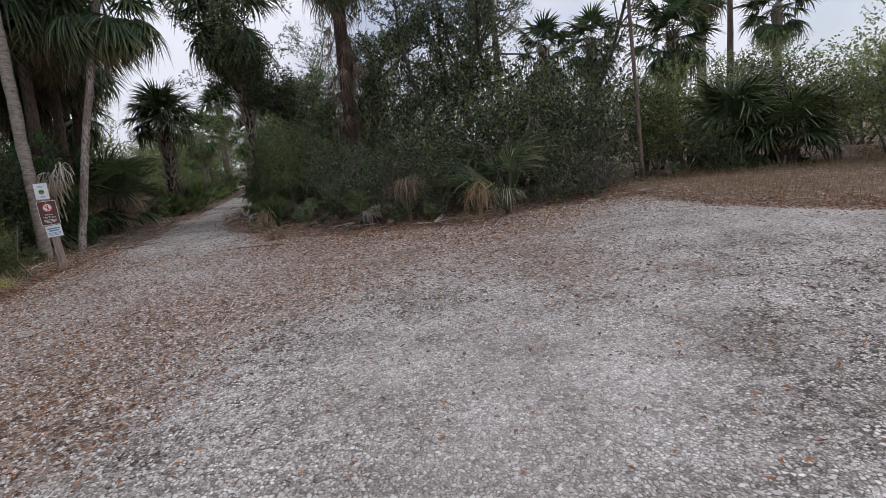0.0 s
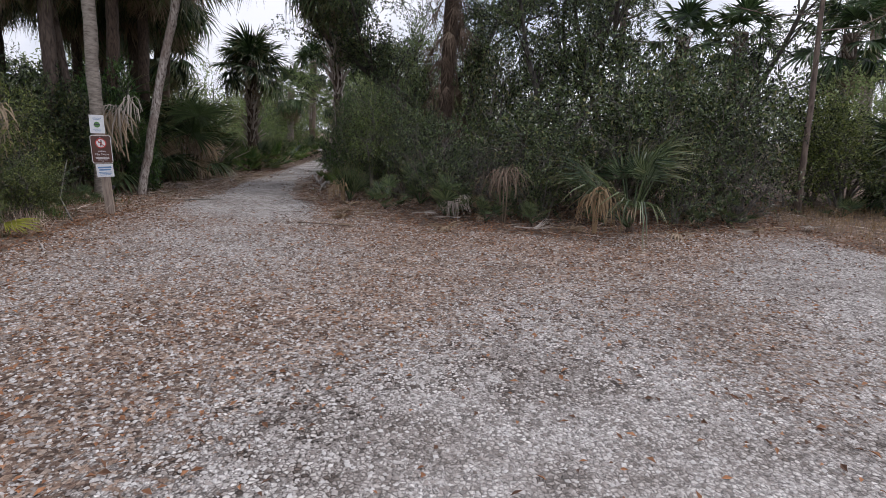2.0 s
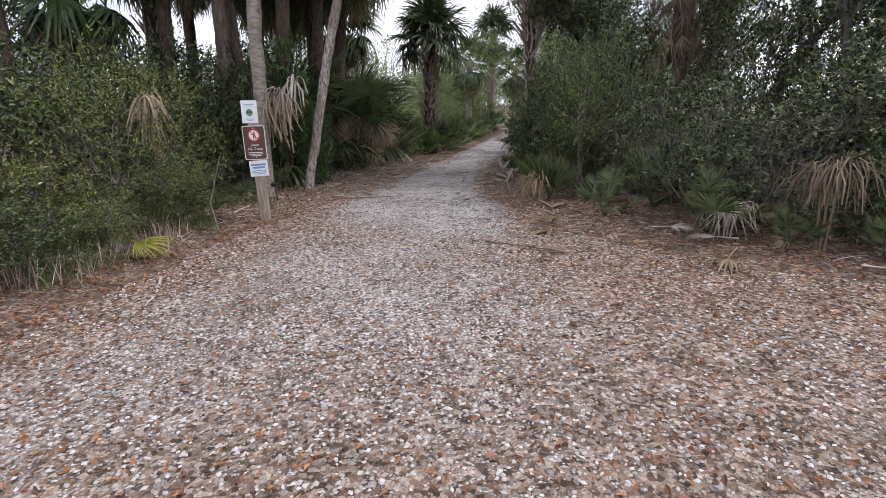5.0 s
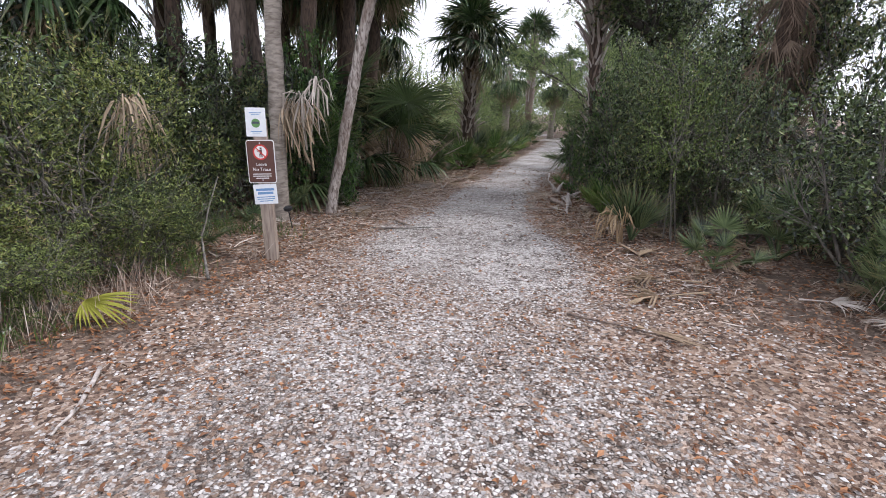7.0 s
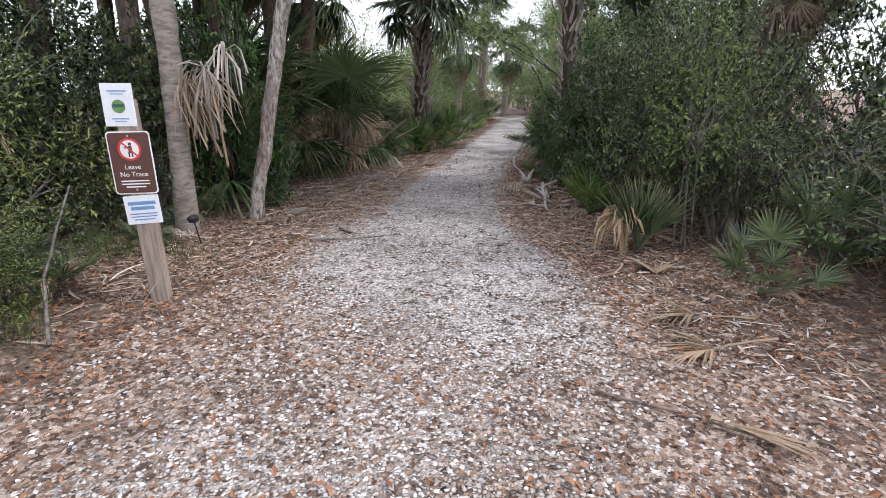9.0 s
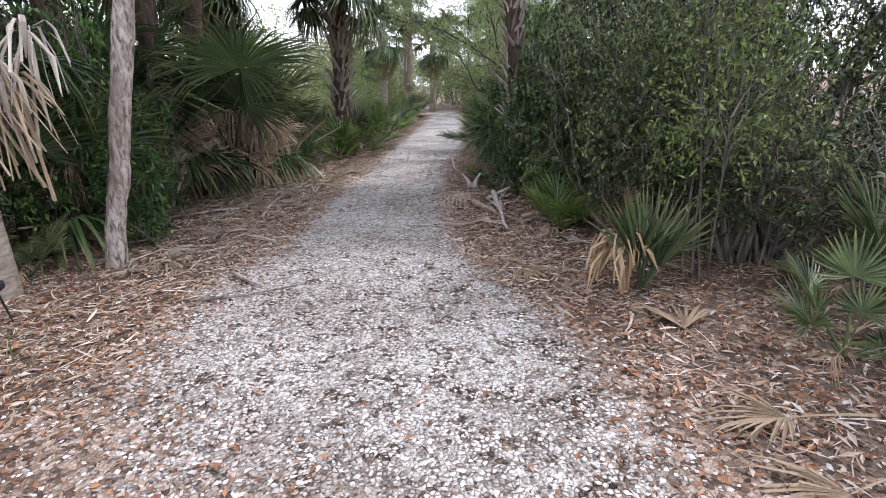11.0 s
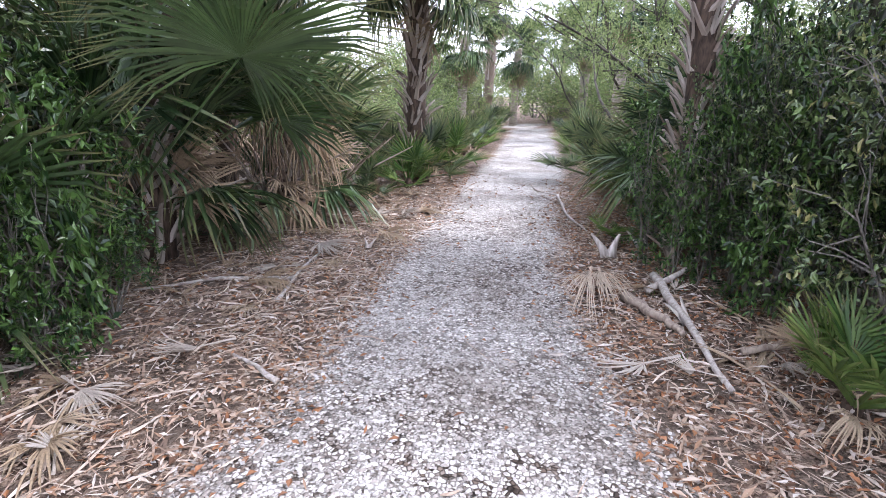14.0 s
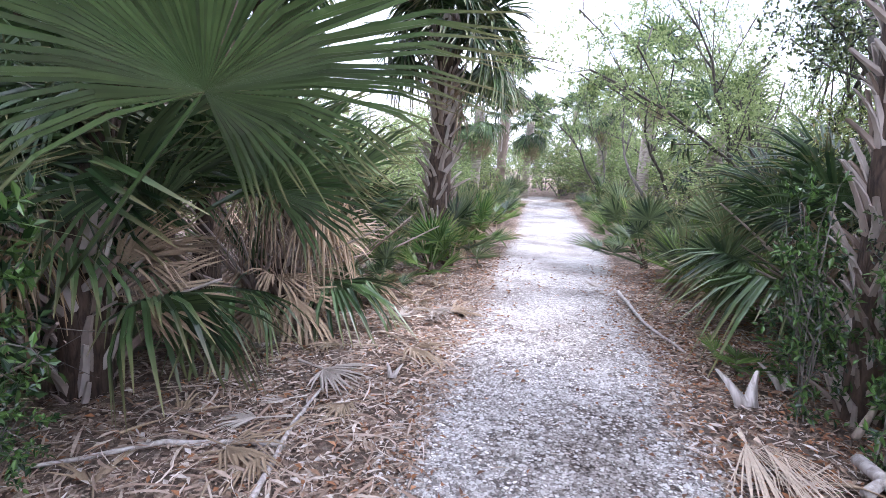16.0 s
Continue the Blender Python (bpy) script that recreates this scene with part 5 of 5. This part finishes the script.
# ---- palmettos ----
FRESH_LABEL = "fresh green saw palmetto on the litter beside the path"
palmetto(-4.63, 14.54, 601, FRESH_LABEL, 16, 0.8, FAN_FRESH, 3, 12, 75)
spike = palmetto(-3.9, 12.88, 603, "stiff upright palmetto with a folded tan dead fan", 11, 0.92, FAN_SPIKE, 0, 52, 88)
spike_dead = thing("dead_palmetto", pose(-4.05, 12.82, 0), "folded tan dead palmetto fans beside a green palmetto", "dead palmetto")
for k in range(3):
    part("fan", mop_mesh("mop_fan", 180 + k, 0.36 + 0.05 * k, 0.34, 0.2, 14, M_TAN, 120, 0.017), spike_dead, pose(0.02 * k, 0.03 * k, 0, 0, 0, 170 + 40 * k))
shrub(-3.45, 13.25, SAPLING, 701, "thin-stemmed yellow-green sapling beside the palmetto", 0.9, 0.95)
palmetto(-2.3, 12.75, 604, "grey-green stiff palmetto at the thicket's foot", 11, 0.78, FAN_LITTLE, 2, 30, 85)
palmetto(-1.45, 11.3, 605, "small drying palmetto with grey fans", 5, 0.75, FAN_LITTLE, 4, 20, 70)
big = palmetto(1.6, 10.7, 606, "large palmetto with long arching grey-green fans", 13, 1.05, FAN_THIN, 1, 38, 84)
dry = thing("dead_palmetto", pose(0.97, 10.4, 0), "straw-coloured dead palmetto fan drooping to the ground", "dead palmetto")
for i, (az, h) in enumerate(((200, 0.62), (290, 0.7), (330, 0.55))):
    part("fan", mop_mesh("mop_fan", 160 + i, h, 0.5, 0.26, 24, M_TAN, 190, 0.017), dry, pose(0.02 * i, 0, 0, 0, 0, az))
for i, (x, y) in enumerate(((-0.55, 11.0), (-1.4, 11.25))):
    dry2 = thing("dead_palmetto", pose(x, y, 0) @ Matrix.Scale((1.0, 0.75)[i], 4), "brown drooping dead palmetto fans at the thicket's foot", "dead palmetto")
    for k in range(3):
        part("fan", mop_mesh("mop_fan", 170 + 3 * i + k, (0.85, 0.4)[i] + 0.06 * k, (0.5, 0.35)[i], 0.3, 26, M_SHAG if i == 0 else M_GREYDEAD, 180, 0.013), dry2, pose(0.04 * k, 0, 0, 0, 0, 200 + 60 * k))
spots = random.Random(77)
ROW = [(-1.6, 11.4), (-0.8, 10.9), (0.0, 10.8), (-2.9, 12.0), (2.9, 11.6), (3.6, 11.9), (6.4, 13.4), (-0.4, 11.6), (1.1, 11.3), (-1.3, 12.0), (-4.9, 17.9), (-5.7, 19.3), (-6.1, 20.6), (-5.6, 21.8), (-6.6, 22.8), (-6.3, 24.2), (-6.9, 25.6), (-7.2, 27.0), (-7.7, 28.6),
    (-9.9, 20.7), (-10.2, 21.8), (-10.6, 22.8), (-10.8, 24.0), (-11.4, 25.4), (-11.8, 26.6), (-12.4, 27.9), (-10.9, 21.2), (-11.6, 23.0), (-12.3, 24.6), (-8.3, 9.7), (-8.7, 11.0), (-10.1, 17.9), (-9.9, 18.4), (-10.4, 15.9), (-9.1, 12.1), (-9.9, 19.9), (-2.6, 13.2), (-5.0, 20.0), (-8.0, 30.5), (-9.0, 32.0), (-13.2, 30.0), (-13.8, 31.5)]
for i, (x, y) in enumerate(ROW):
    far = y > 19
    palmetto(x, y, 620 + i, "green saw palmetto clump on the leaf-strewn ground" if not far else "yellow-green saw palmetto along the path's edge", 10 if not far else 11, spots.uniform(0.65, 1.0) * (1.3 if far else 0.54), FAN_FRESH if far and i % 2 else FAN_LITTLE, 2 if i % 3 else 3)

palmetto(-6.1, 17.5, 690, "small flattened green palmetto at the path's edge", 6, 0.55, FAN_FRESH, 1, 5, 45)
for i in range(34):
    y = 19.6 + (i // 2) * 0.85 + spots.uniform(-0.3, 0.3)
    if i % 2:
        x = float(np.interp(y, LEFT_Y, LEFT_X)) - spots.uniform(0.45, 1.1) - (0.5 if y < 20.6 else 0)
    else:
        x = float(np.interp(y, RIGHT_Y, RIGHT_X)) + spots.uniform(0.45, 1.2)
    palmetto(x, y, 700 + i, "yellow-green saw palmetto along the path's edge", 9, spots.uniform(0.9, 1.35), FAN_FRESH if i % 3 else FAN_LITTLE, 1)

yellow = thing("yellow_frond", pose(-7.6, 8.02, 0.12, 0, 0, 0), "yellow dying palm frond lying on the verge", "palm frond")
part("fan", frond_mesh("yellow_fan", 91, 0.3, 0.5, 44, 18, 0.2, 0.2, M_YELLOW, 0.05, 0.1), yellow, frond_pose(0.08, 0, 3, 1.0, 14))


# ---- fallen fronds, sticks and boots ----
def fallen_fan(x, y, az, scale, kind, label="dry grey palm fan fallen on the litter", tilt=4):
    ob = thing("fallen_frond", pose(x, y, 0.05, 0, 0, az), label, "fallen frond", "fallen fronds")
    part("fan", kind, ob, frond_pose(0.02, 0, tilt, scale, 5))


fallen_fan(-9.3, 16.1, -20, 0.75, FAN_GREY[0], "pale grey dead palm fan lying on the leaf litter")
straw = frond_mesh("straw_fan", 95, 0.1, 1.12, 20, 30, 0.1, 0.6, M_STRAW, 0.2, 0.0, 0.16, 0.55)
fallen_fan(-6.2, 16.3, -82, 1.0, straw, "straw-coloured dead palm fan lying folded at the gravel's edge", 3)
straw2 = frond_mesh("straw_fan", 96, 0.05, 0.95, 15, 24, 0.14, 0.9, M_STRAW, 0.25, 0.0, 0.12, 0.5)
fallen_fan(-6.12, 16.27, -76, 1.0, straw2, "straw-coloured dead palm fan lying folded at the gravel's edge", 6)
fallen_fan(-7.2, 19.85, 170, 0.5, FAN_GREY[2], "pale dead fan on a bent stalk beside the path")
fl = random.Random(99)
for i, (x, y) in enumerate([(-8.9, 14.2), (-9.3, 17.4), (-9.6, 16.6), (-8.9, 13.4), (-8.4, 13.0), (-9.0, 17.9), (-9.4, 18.7), (-8.3, 11.5), (-3.0, 11.4), (-2.2, 11.3), (-1.3, 10.6), (-0.3, 10.3), (-4.5, 13.4), (-4.2, 13.9), (-5.3, 15.7), (3.4, 11.1), (4.4, 11.5), (5.0, 11.9), (2.4, 10.9), (-7.9, 12.6), (-9.2, 14.9), (-10.2, 17.6), (-5.6, 17.3)]):
    fallen_fan(x, y, fl.uniform(0, 360), fl.uniform(0.4, 0.65), fl.choice(FAN_GREY if i % 2 else FAN_DEAD), "dry palm fan fallen on the litter", fl.uniform(-2, 8))


for i in range(46):
    left = i % 3 != 0
    yy = fl.uniform(12.4, 19.0) if left else fl.uniform(10.4, 16.5)
    xx = float(np.interp(yy, LEFT_Y, LEFT_X)) - fl.uniform(0.3, 2.0) if left else (float(np.interp(yy, RIGHT_Y, RIGHT_X)) + fl.uniform(0.3, 1.1) if yy > 13 else fl.uniform(-3.6, 3.0))
    if not left and yy < 13:
        yy = float(np.interp(xx, LOT_X, LOT_Y)) + fl.uniform(0.2, 1.0)
    fallen_fan(xx, yy, fl.uniform(0, 360), fl.uniform(0.3, 0.6), fl.choice(FAN_GREY + FAN_DEAD), "dry palm fan fallen on the litter", fl.uniform(-3, 6))


def stick(pts, r, mat, label, name="stick", group="sticks on the ground"):
    x, y, z = pts[0]
    g = Geo()
    rel = [Vector(p) - Vector((x, y, 0)) for p in pts]
    fine, n = [rel[0]], 4
    rr = random.Random(int(abs(x) * 1000))
    for a, b in zip(rel, rel[1:]):
        fine += [a.lerp(b, k / n) + Vector((rr.uniform(-0.4, 0.4), rr.uniform(-0.4, 0.4), 0)) * r for k in range(1, n + 1)]
    g.tube(fine, [r * (1.05 - 0.6 * i / (len(fine) - 1)) for i in range(len(fine))], 7, True, 0.08, rr)
    ob = new(name, g.mesh(name, mat, True))
    ob.matrix_basis = pose(x, y, 0)
    return tagged(ob, label, "stick", group)


stick([(-5.66, 16.2, 0.1), (-5.42, 15.3, 0.1), (-5.2, 14.5, 0.04)], 0.036, M_BLEACHED, "bleached fallen palm stalk lying on the litter")
stick([(-5.85, 15.75, 0.04), (-5.6, 15.4, 0.06), (-5.42, 15.15, 0.05)], 0.045, M_WOOD, "grey-brown rotten log lying on the litter", "log")
stick([(-5.62, 16.5, 0.05), (-5.52, 16.52, 0.25), (-5.42, 16.6, 0.5)], 0.026, M_WOOD, "grey palm stalk leaning on the palm's foot")
stick([(-5.7, 15.9, 0.06), (-5.5, 16.15, 0.14), (-5.35, 16.3, 0.2)], 0.03, M_BLEACHED, "bleached split leaf base on the litter")
stick([(-5.1, 15.0, 0.06), (-4.85, 15.1, 0.1), (-4.6, 15.3, 0.12)], 0.026, M_WOOD, "grey palm stalk lying under the shrubs")
stick([(-7.4, 12.65, 0.03), (-7.15, 12.5, 0.03), (-6.95, 12.42, 0.025)], 0.018, M_WOOD, "short brown stick at the gravel's edge")
stick([(-7.2, 19.8, 0.08), (-6.85, 18.6, 0.05), (-6.46, 17.85, 0.03)], 0.022, M_BLEACHED, "pale bent frond stalk at the path's edge")
stick([(-3.93, 10.07, 0.02), (-3.4, 10.02, 0.02), (-2.95, 9.9, 0.025)], 0.01, M_PINEBARK, "dark dry palm stalk lying on the gravel")
stick([(-8.6, 15.1, 0.03), (-9.2, 14.8, 0.05), (-9.7, 14.2, 0.05)], 0.02, M_BLEACHED, "pale thin stick on the leaf litter")
stick([(-8.4, 14.6, 0.03), (-8.7, 15.3, 0.05), (-8.85, 15.8, 0.05)], 0.018, M_BLEACHED, "pale thin stick on the leaf litter")
stick([(-7.58, 13.62, 0.03), (-7.8, 13.7, 0.04), (-8.04, 13.76, 0.04)], 0.018, M_BLEACHED, "pale thin stick on the leaf litter")
stick([(-7.4, 12.0, 0.02), (-7.0, 12.15, 0.03), (-6.65, 12.5, 0.02)], 0.014, M_GREYLIMB, "thin brown twig on the gravel")
stick([(-7.35, 9.2, 0.03), (-7.8, 9.5, 0.35), (-7.95, 9.9, 0.95)], 0.016, M_GREYLIMB, "bent grey sapling leaning from the thicket")
stick([(-6.35, 7.6, 0.02), (-6.0, 7.3, 0.02), (-5.8, 7.05, 0.02)], 0.016, M_BLEACHED, "pale thin stick on the gravel")
stick([(-4.6, 13.1, 0.02), (-4.2, 12.9, 0.03), (-4.0, 12.5, 0.04)], 0.016, M_GREYLIMB, "thin brown twig on the litter")
part_fan = thing("fallen_frond", pose(-3.35, 10.0, 0.03, 0, 0, -14), "dry brown folded frond tip lying on the gravel", "fallen frond", "fallen fronds")
part("fan", frond_mesh("folded_fan", 93, 0.05, 0.5, 12, 9, 0.02, 0.1, M_DEAD), part_fan, pose(0, 0, 0.02))


def curled_boot(x, y, az, size, label="split pale palm leaf base lying on the litter"):
    """A fallen split leaf base: two tapering hollow arms that spread from one foot."""
    ob = thing("leaf_base", pose(x, y, 0.03, 0, 0, az), label, "leaf base", "leaf bases on the litter")
    for side in (-1, 1):
        g, v, f = Geo(), [], []
        for i in range(6):
            s = i / 5
            w, h = size * (0.17 - 0.13 * s), size * (0.1 + 0.75 * s)
            cx, cy = side * size * (0.06 + 0.34 * s ** 1.4), 0.1 * size * s * s
            for u, d in ((-1, 0), (0, 0.4), (1, 0), (0.8, -0.16), (0, 0.2), (-0.8, -0.16)):
                v.append((cx + u * w, cy - d * w, h - 0.12 * size))
        for i in range(5):
            for k in range(6):
                f.append((i * 6 + k, i * 6 + (k + 1) % 6, i * 6 + 6 + (k + 1) % 6, i * 6 + 6 + k))
        f += [tuple(range(6))[::-1], tuple(30 + k for k in range(6))]
        g.add(v, f)
        part("arm", g.mesh("arm", M_BLEACHED, True), ob, pose(0, 0, 0, -35, 0, 0))


for x, y, az, s in ((-6.1, 16.85, 20, 0.36), (-5.8, 17.3, 30, 0.3), (-5.4, 15.4, 60, 0.26), (-8.52, 16.2, 10, 0.16)):
    curled_boot(x, y, az, s)


# ---- loose cover: stones, leaves, palm strips, grass ----
def scatter(n, x0, x1, y0, y1, keep, seed):
    r = np.random.RandomState(seed)
    x, y = r.uniform(x0, x1, n), r.uniform(y0, y1, n)
    m = r.uniform(0, 1, n) < keep(x, y)
    return x[m], y[m], r


def stones():
    walk_x = lambda y: np.interp(y, [0, 4, 8, 12, 16, 20], [-0.3, -1.8, -4.0, -6.2, -7.4, -7.9])
    keep = lambda x, y: (inside_gravel(x, y) > -0.1) * np.clip(np.exp(-((x - walk_x(y)) / np.where(y < 7, 3.3, 2.3)) ** 2), np.where(y < 11, 0.5, 0), 1) * np.clip((22 - y) / 5, 0, 1)
    x, y, r = scatter(250000, -10, 6.0, 1.0, 22, keep, 11)
    n = len(x)
    a, s = r.uniform(0, 6.28, n), 0.0088 * r.uniform(0.5, 1.65, n) ** 1.3
    unit = np.array([(1, 0, 0), (0, 1, 0), (-1, 0, 0), (0, -1, 0), (0, 0, 1)])
    v = unit[None] * r.uniform(0.65, 1.3, (n, 5, 1)) * s[:, None, None] * np.array([1.25, 0.9, 0.75])
    c, si = np.cos(a)[:, None], np.sin(a)[:, None]
    v = np.stack([v[..., 0] * c - v[..., 1] * si + x[:, None], v[..., 0] * si + v[..., 1] * c + y[:, None], v[..., 2] + (ground_height(x, y) + s * 0.12)[:, None]], -1)
    k = np.arange(n)[:, None] * 5
    f = np.concatenate([k + [0, 1, 4], k + [1, 2, 4], k + [2, 3, 4], k + [3, 0, 4]], 1).reshape(-1, 3)
    g = Geo()
    g.v, g.f = [v.reshape(-1, 3)], f.tolist()
    tagged(new("gravel", g.mesh("gravel", M_STONE, True)), "loose pale shell and limestone gravel on the path", "gravel", kind="stuff")


def leaves_on_ground():
    def keep(x, y):
        d = inside_gravel(x, y)
        return np.where(d > 0, 0.42 * litter_amount(x, y) ** 1.3 + np.where(y > 10.5, 0.01, 0.045) + 0.3 * np.exp(-d / np.where(y > 11, 0.35, 0.9)) * (lumps(x, y, 2.5, 24) > -0.1), np.clip(1.0 + d / 3.5, 0.15, 1) * np.where((y > 12.5) & (x < -7), 0.35, 1.0))
    x, y, r = scatter(125000, -11, 7, 0.8, 22, keep, 12)
    n = len(x)
    a = r.uniform(0, 6.28, n)
    al = np.stack([np.cos(a), np.sin(a), r.uniform(-0.15, 0.4, n)], 1)
    g = Geo()
    leaf_geo(g, np.stack([x, y, ground_height(x, y) + r.uniform(0.004, 0.025, n)], 1), al, r.normal(size=(n, 3)) * 0.35 + [0, 0, 1], 0.052 * r.uniform(0.5, 1.3, n), 0.023 * r.uniform(0.6, 1.4, n), 0.4)
    tagged(new("leaf_litter", g.mesh("leaf_litter", M_LEAFDEAD)), "rust-brown fallen oak leaves scattered over the gravel and verges", "leaf litter", kind="stuff")


def strips_on_ground():
    def keep(x, y):
        d = inside_gravel(x, y)
        palms = np.exp(-((x + 9.0) ** 2 / 2.5 + (y - 15.5) ** 2 / 12)) + np.exp(-((x + 4.9) ** 2 / 1.2 + (y - 14.6) ** 2 / 4)) + 0.35 * np.exp(-((y - 11.0) ** 2 / 1.5 + (x - 1.0) ** 2 / 14)) + 0.6 * np.exp(-((x + 8.3) ** 2 / 0.8 + (y - 11.5) ** 2 / 8))
        return np.where(d < 0.12, np.clip(palms, 0.03, 1) * (0.55 + 0.6 * lumps(x, y, 2.6, 31)), 0.02 * palms)
    x, y, r = scatter(105000, -11.5, 6, 6, 22, keep, 13)
    n = len(x)
    a, ln, w = r.uniform(0, 6.28, n), 0.05 + 0.36 * r.uniform(0, 1, n) ** 1.9, 0.0022 + 0.009 * r.uniform(0, 1, n) ** 2.5
    bend, z0 = r.normal(size=n) * 0.3, ground_height(x, y) + r.uniform(0.004, 0.035, n)
    tilt, arch = r.normal(size=n) * 0.06, r.uniform(-0.004, 0.012, n)
    rows = []
    for s, k in ((0, 0.5), (0.35, 1), (0.7, 0.8), (1, 0.1)):
        ang = a + bend * s
        cx, cy = x + np.cos(ang) * ln * s, y + np.sin(ang) * ln * s
        cz = z0 + tilt * s * ln + arch * math.sin(s * 3.14)
        nx, ny = -np.sin(ang) * w * k, np.cos(ang) * w * k
        rows += [np.stack([cx + nx, cy + ny, cz + w * 0.35], 1), np.stack([cx - nx, cy - ny, cz - w * 0.1], 1)]
    v = np.stack(rows, 1)
    k = np.arange(n)[:, None] * 8
    f = np.concatenate([k + [0, 1, 3, 2], k + [2, 3, 5, 4], k + [4, 5, 7, 6]], 1).reshape(-1, 4)
    g = Geo()
    g.v, g.f = [v.reshape(-1, 3)], f.tolist()
    tagged(new("palm_litter", g.mesh("palm_litter", M_STRIP)), "tan and grey strips of dead palm fronds covering the verges", "palm litter", kind="stuff")


def scraps_on_ground():
    """Broad torn bits of frond and leaf, flat on the verges beside the path."""
    def keep(x, y):
        d = inside_gravel(x, y)
        return np.where(d < 0.15, np.clip(1.1 + d / 2.6, 0.1, 1) * (0.7 + 0.5 * lumps(x, y, 2.0, 33)), 0.03 * np.exp(-d / 0.4))
    x, y, r = scatter(64000, -10.5, -2.5, 10.5, 20, keep, 29)
    n = len(x)
    a = r.uniform(0, 6.28, n)
    g = Geo()
    leaf_geo(g, np.stack([x, y, ground_height(x, y) + r.uniform(0.006, 0.04, n)], 1), np.stack([np.cos(a), np.sin(a), r.normal(size=n) * 0.15], 1), r.normal(size=(n, 3)) * 0.3 + [0, 0, 1], 0.025 + 0.12 * r.uniform(0, 1, n) ** 2.5, 0.008 + 0.022 * r.uniform(0, 1, n) ** 2, 0.3)
    tagged(new("frond_scraps", g.mesh("frond_scraps", M_SCRAP)), "torn brown and grey scraps of leaves and fronds on the verges", "leaf litter", kind="stuff")


def grass(name, n, x0, x1, y0, y1, keep, height, mat, label, seed):
    x, y, r = scatter(n, x0, x1, y0, y1, keep, seed)
    n = len(x)
    g = Geo()
    d = r.normal(size=(n, 3)) * 0.35 + [0, 0, 1]
    leaf_geo(g, np.stack([x, y, ground_height(x, y) - 0.01], 1), d, r.normal(size=(n, 3)), height * r.uniform(0.5, 1.4, n), 0.006 * r.uniform(0.6, 1.6, n), 0.1)
    tagged(new(name, g.mesh(name, mat)), label, "grass", kind="stuff")


stones()
leaves_on_ground()
strips_on_ground()
scraps_on_ground()
grass("dry_grass", 42000, 4.0, 14, 5.0, 15, lambda x, y: np.clip((-inside_gravel(x, y)) / 0.8, 0, 1) * (0.45 + 0.5 * lumps(x, y, 2.0, 14)) * np.clip((x - 4.0), 0, 1), 0.16, M_DRYGRASS, "dry reddish-brown grass at the lot's edge", 15)
grass("green_grass", 9000, -9.5, -6.8, 5.5, 11, lambda x, y: np.clip((-inside_gravel(x, y) - 0.35) / 0.6, 0, 1) * (lumps(x, y, 3.0, 16) > 0.0), 0.26, M_GRASS, "green and yellow grass blades at the thicket's foot", 17)
grass("dead_grass", 4500, -9.0, -6.4, 5.5, 10.0, lambda x, y: np.clip((-inside_gravel(x, y) - 0.25) / 0.4, 0, 1) * (inside_gravel(x, y) > -1.2) * (lumps(x, y, 3.0, 22) > -0.05), 0.3, M_STRIP, "pale dead grass blades at the thicket's foot", 23)
grass("weeds", 1500, -6.2, -3.6, 11.5, 16, lambda x, y: np.clip((-inside_gravel(x, y)) / 0.5, 0, 1) * (lumps(x, y, 4.0, 18) > 0.3), 0.09, M_GRASS, "small green weeds in the litter beside the path", 19)
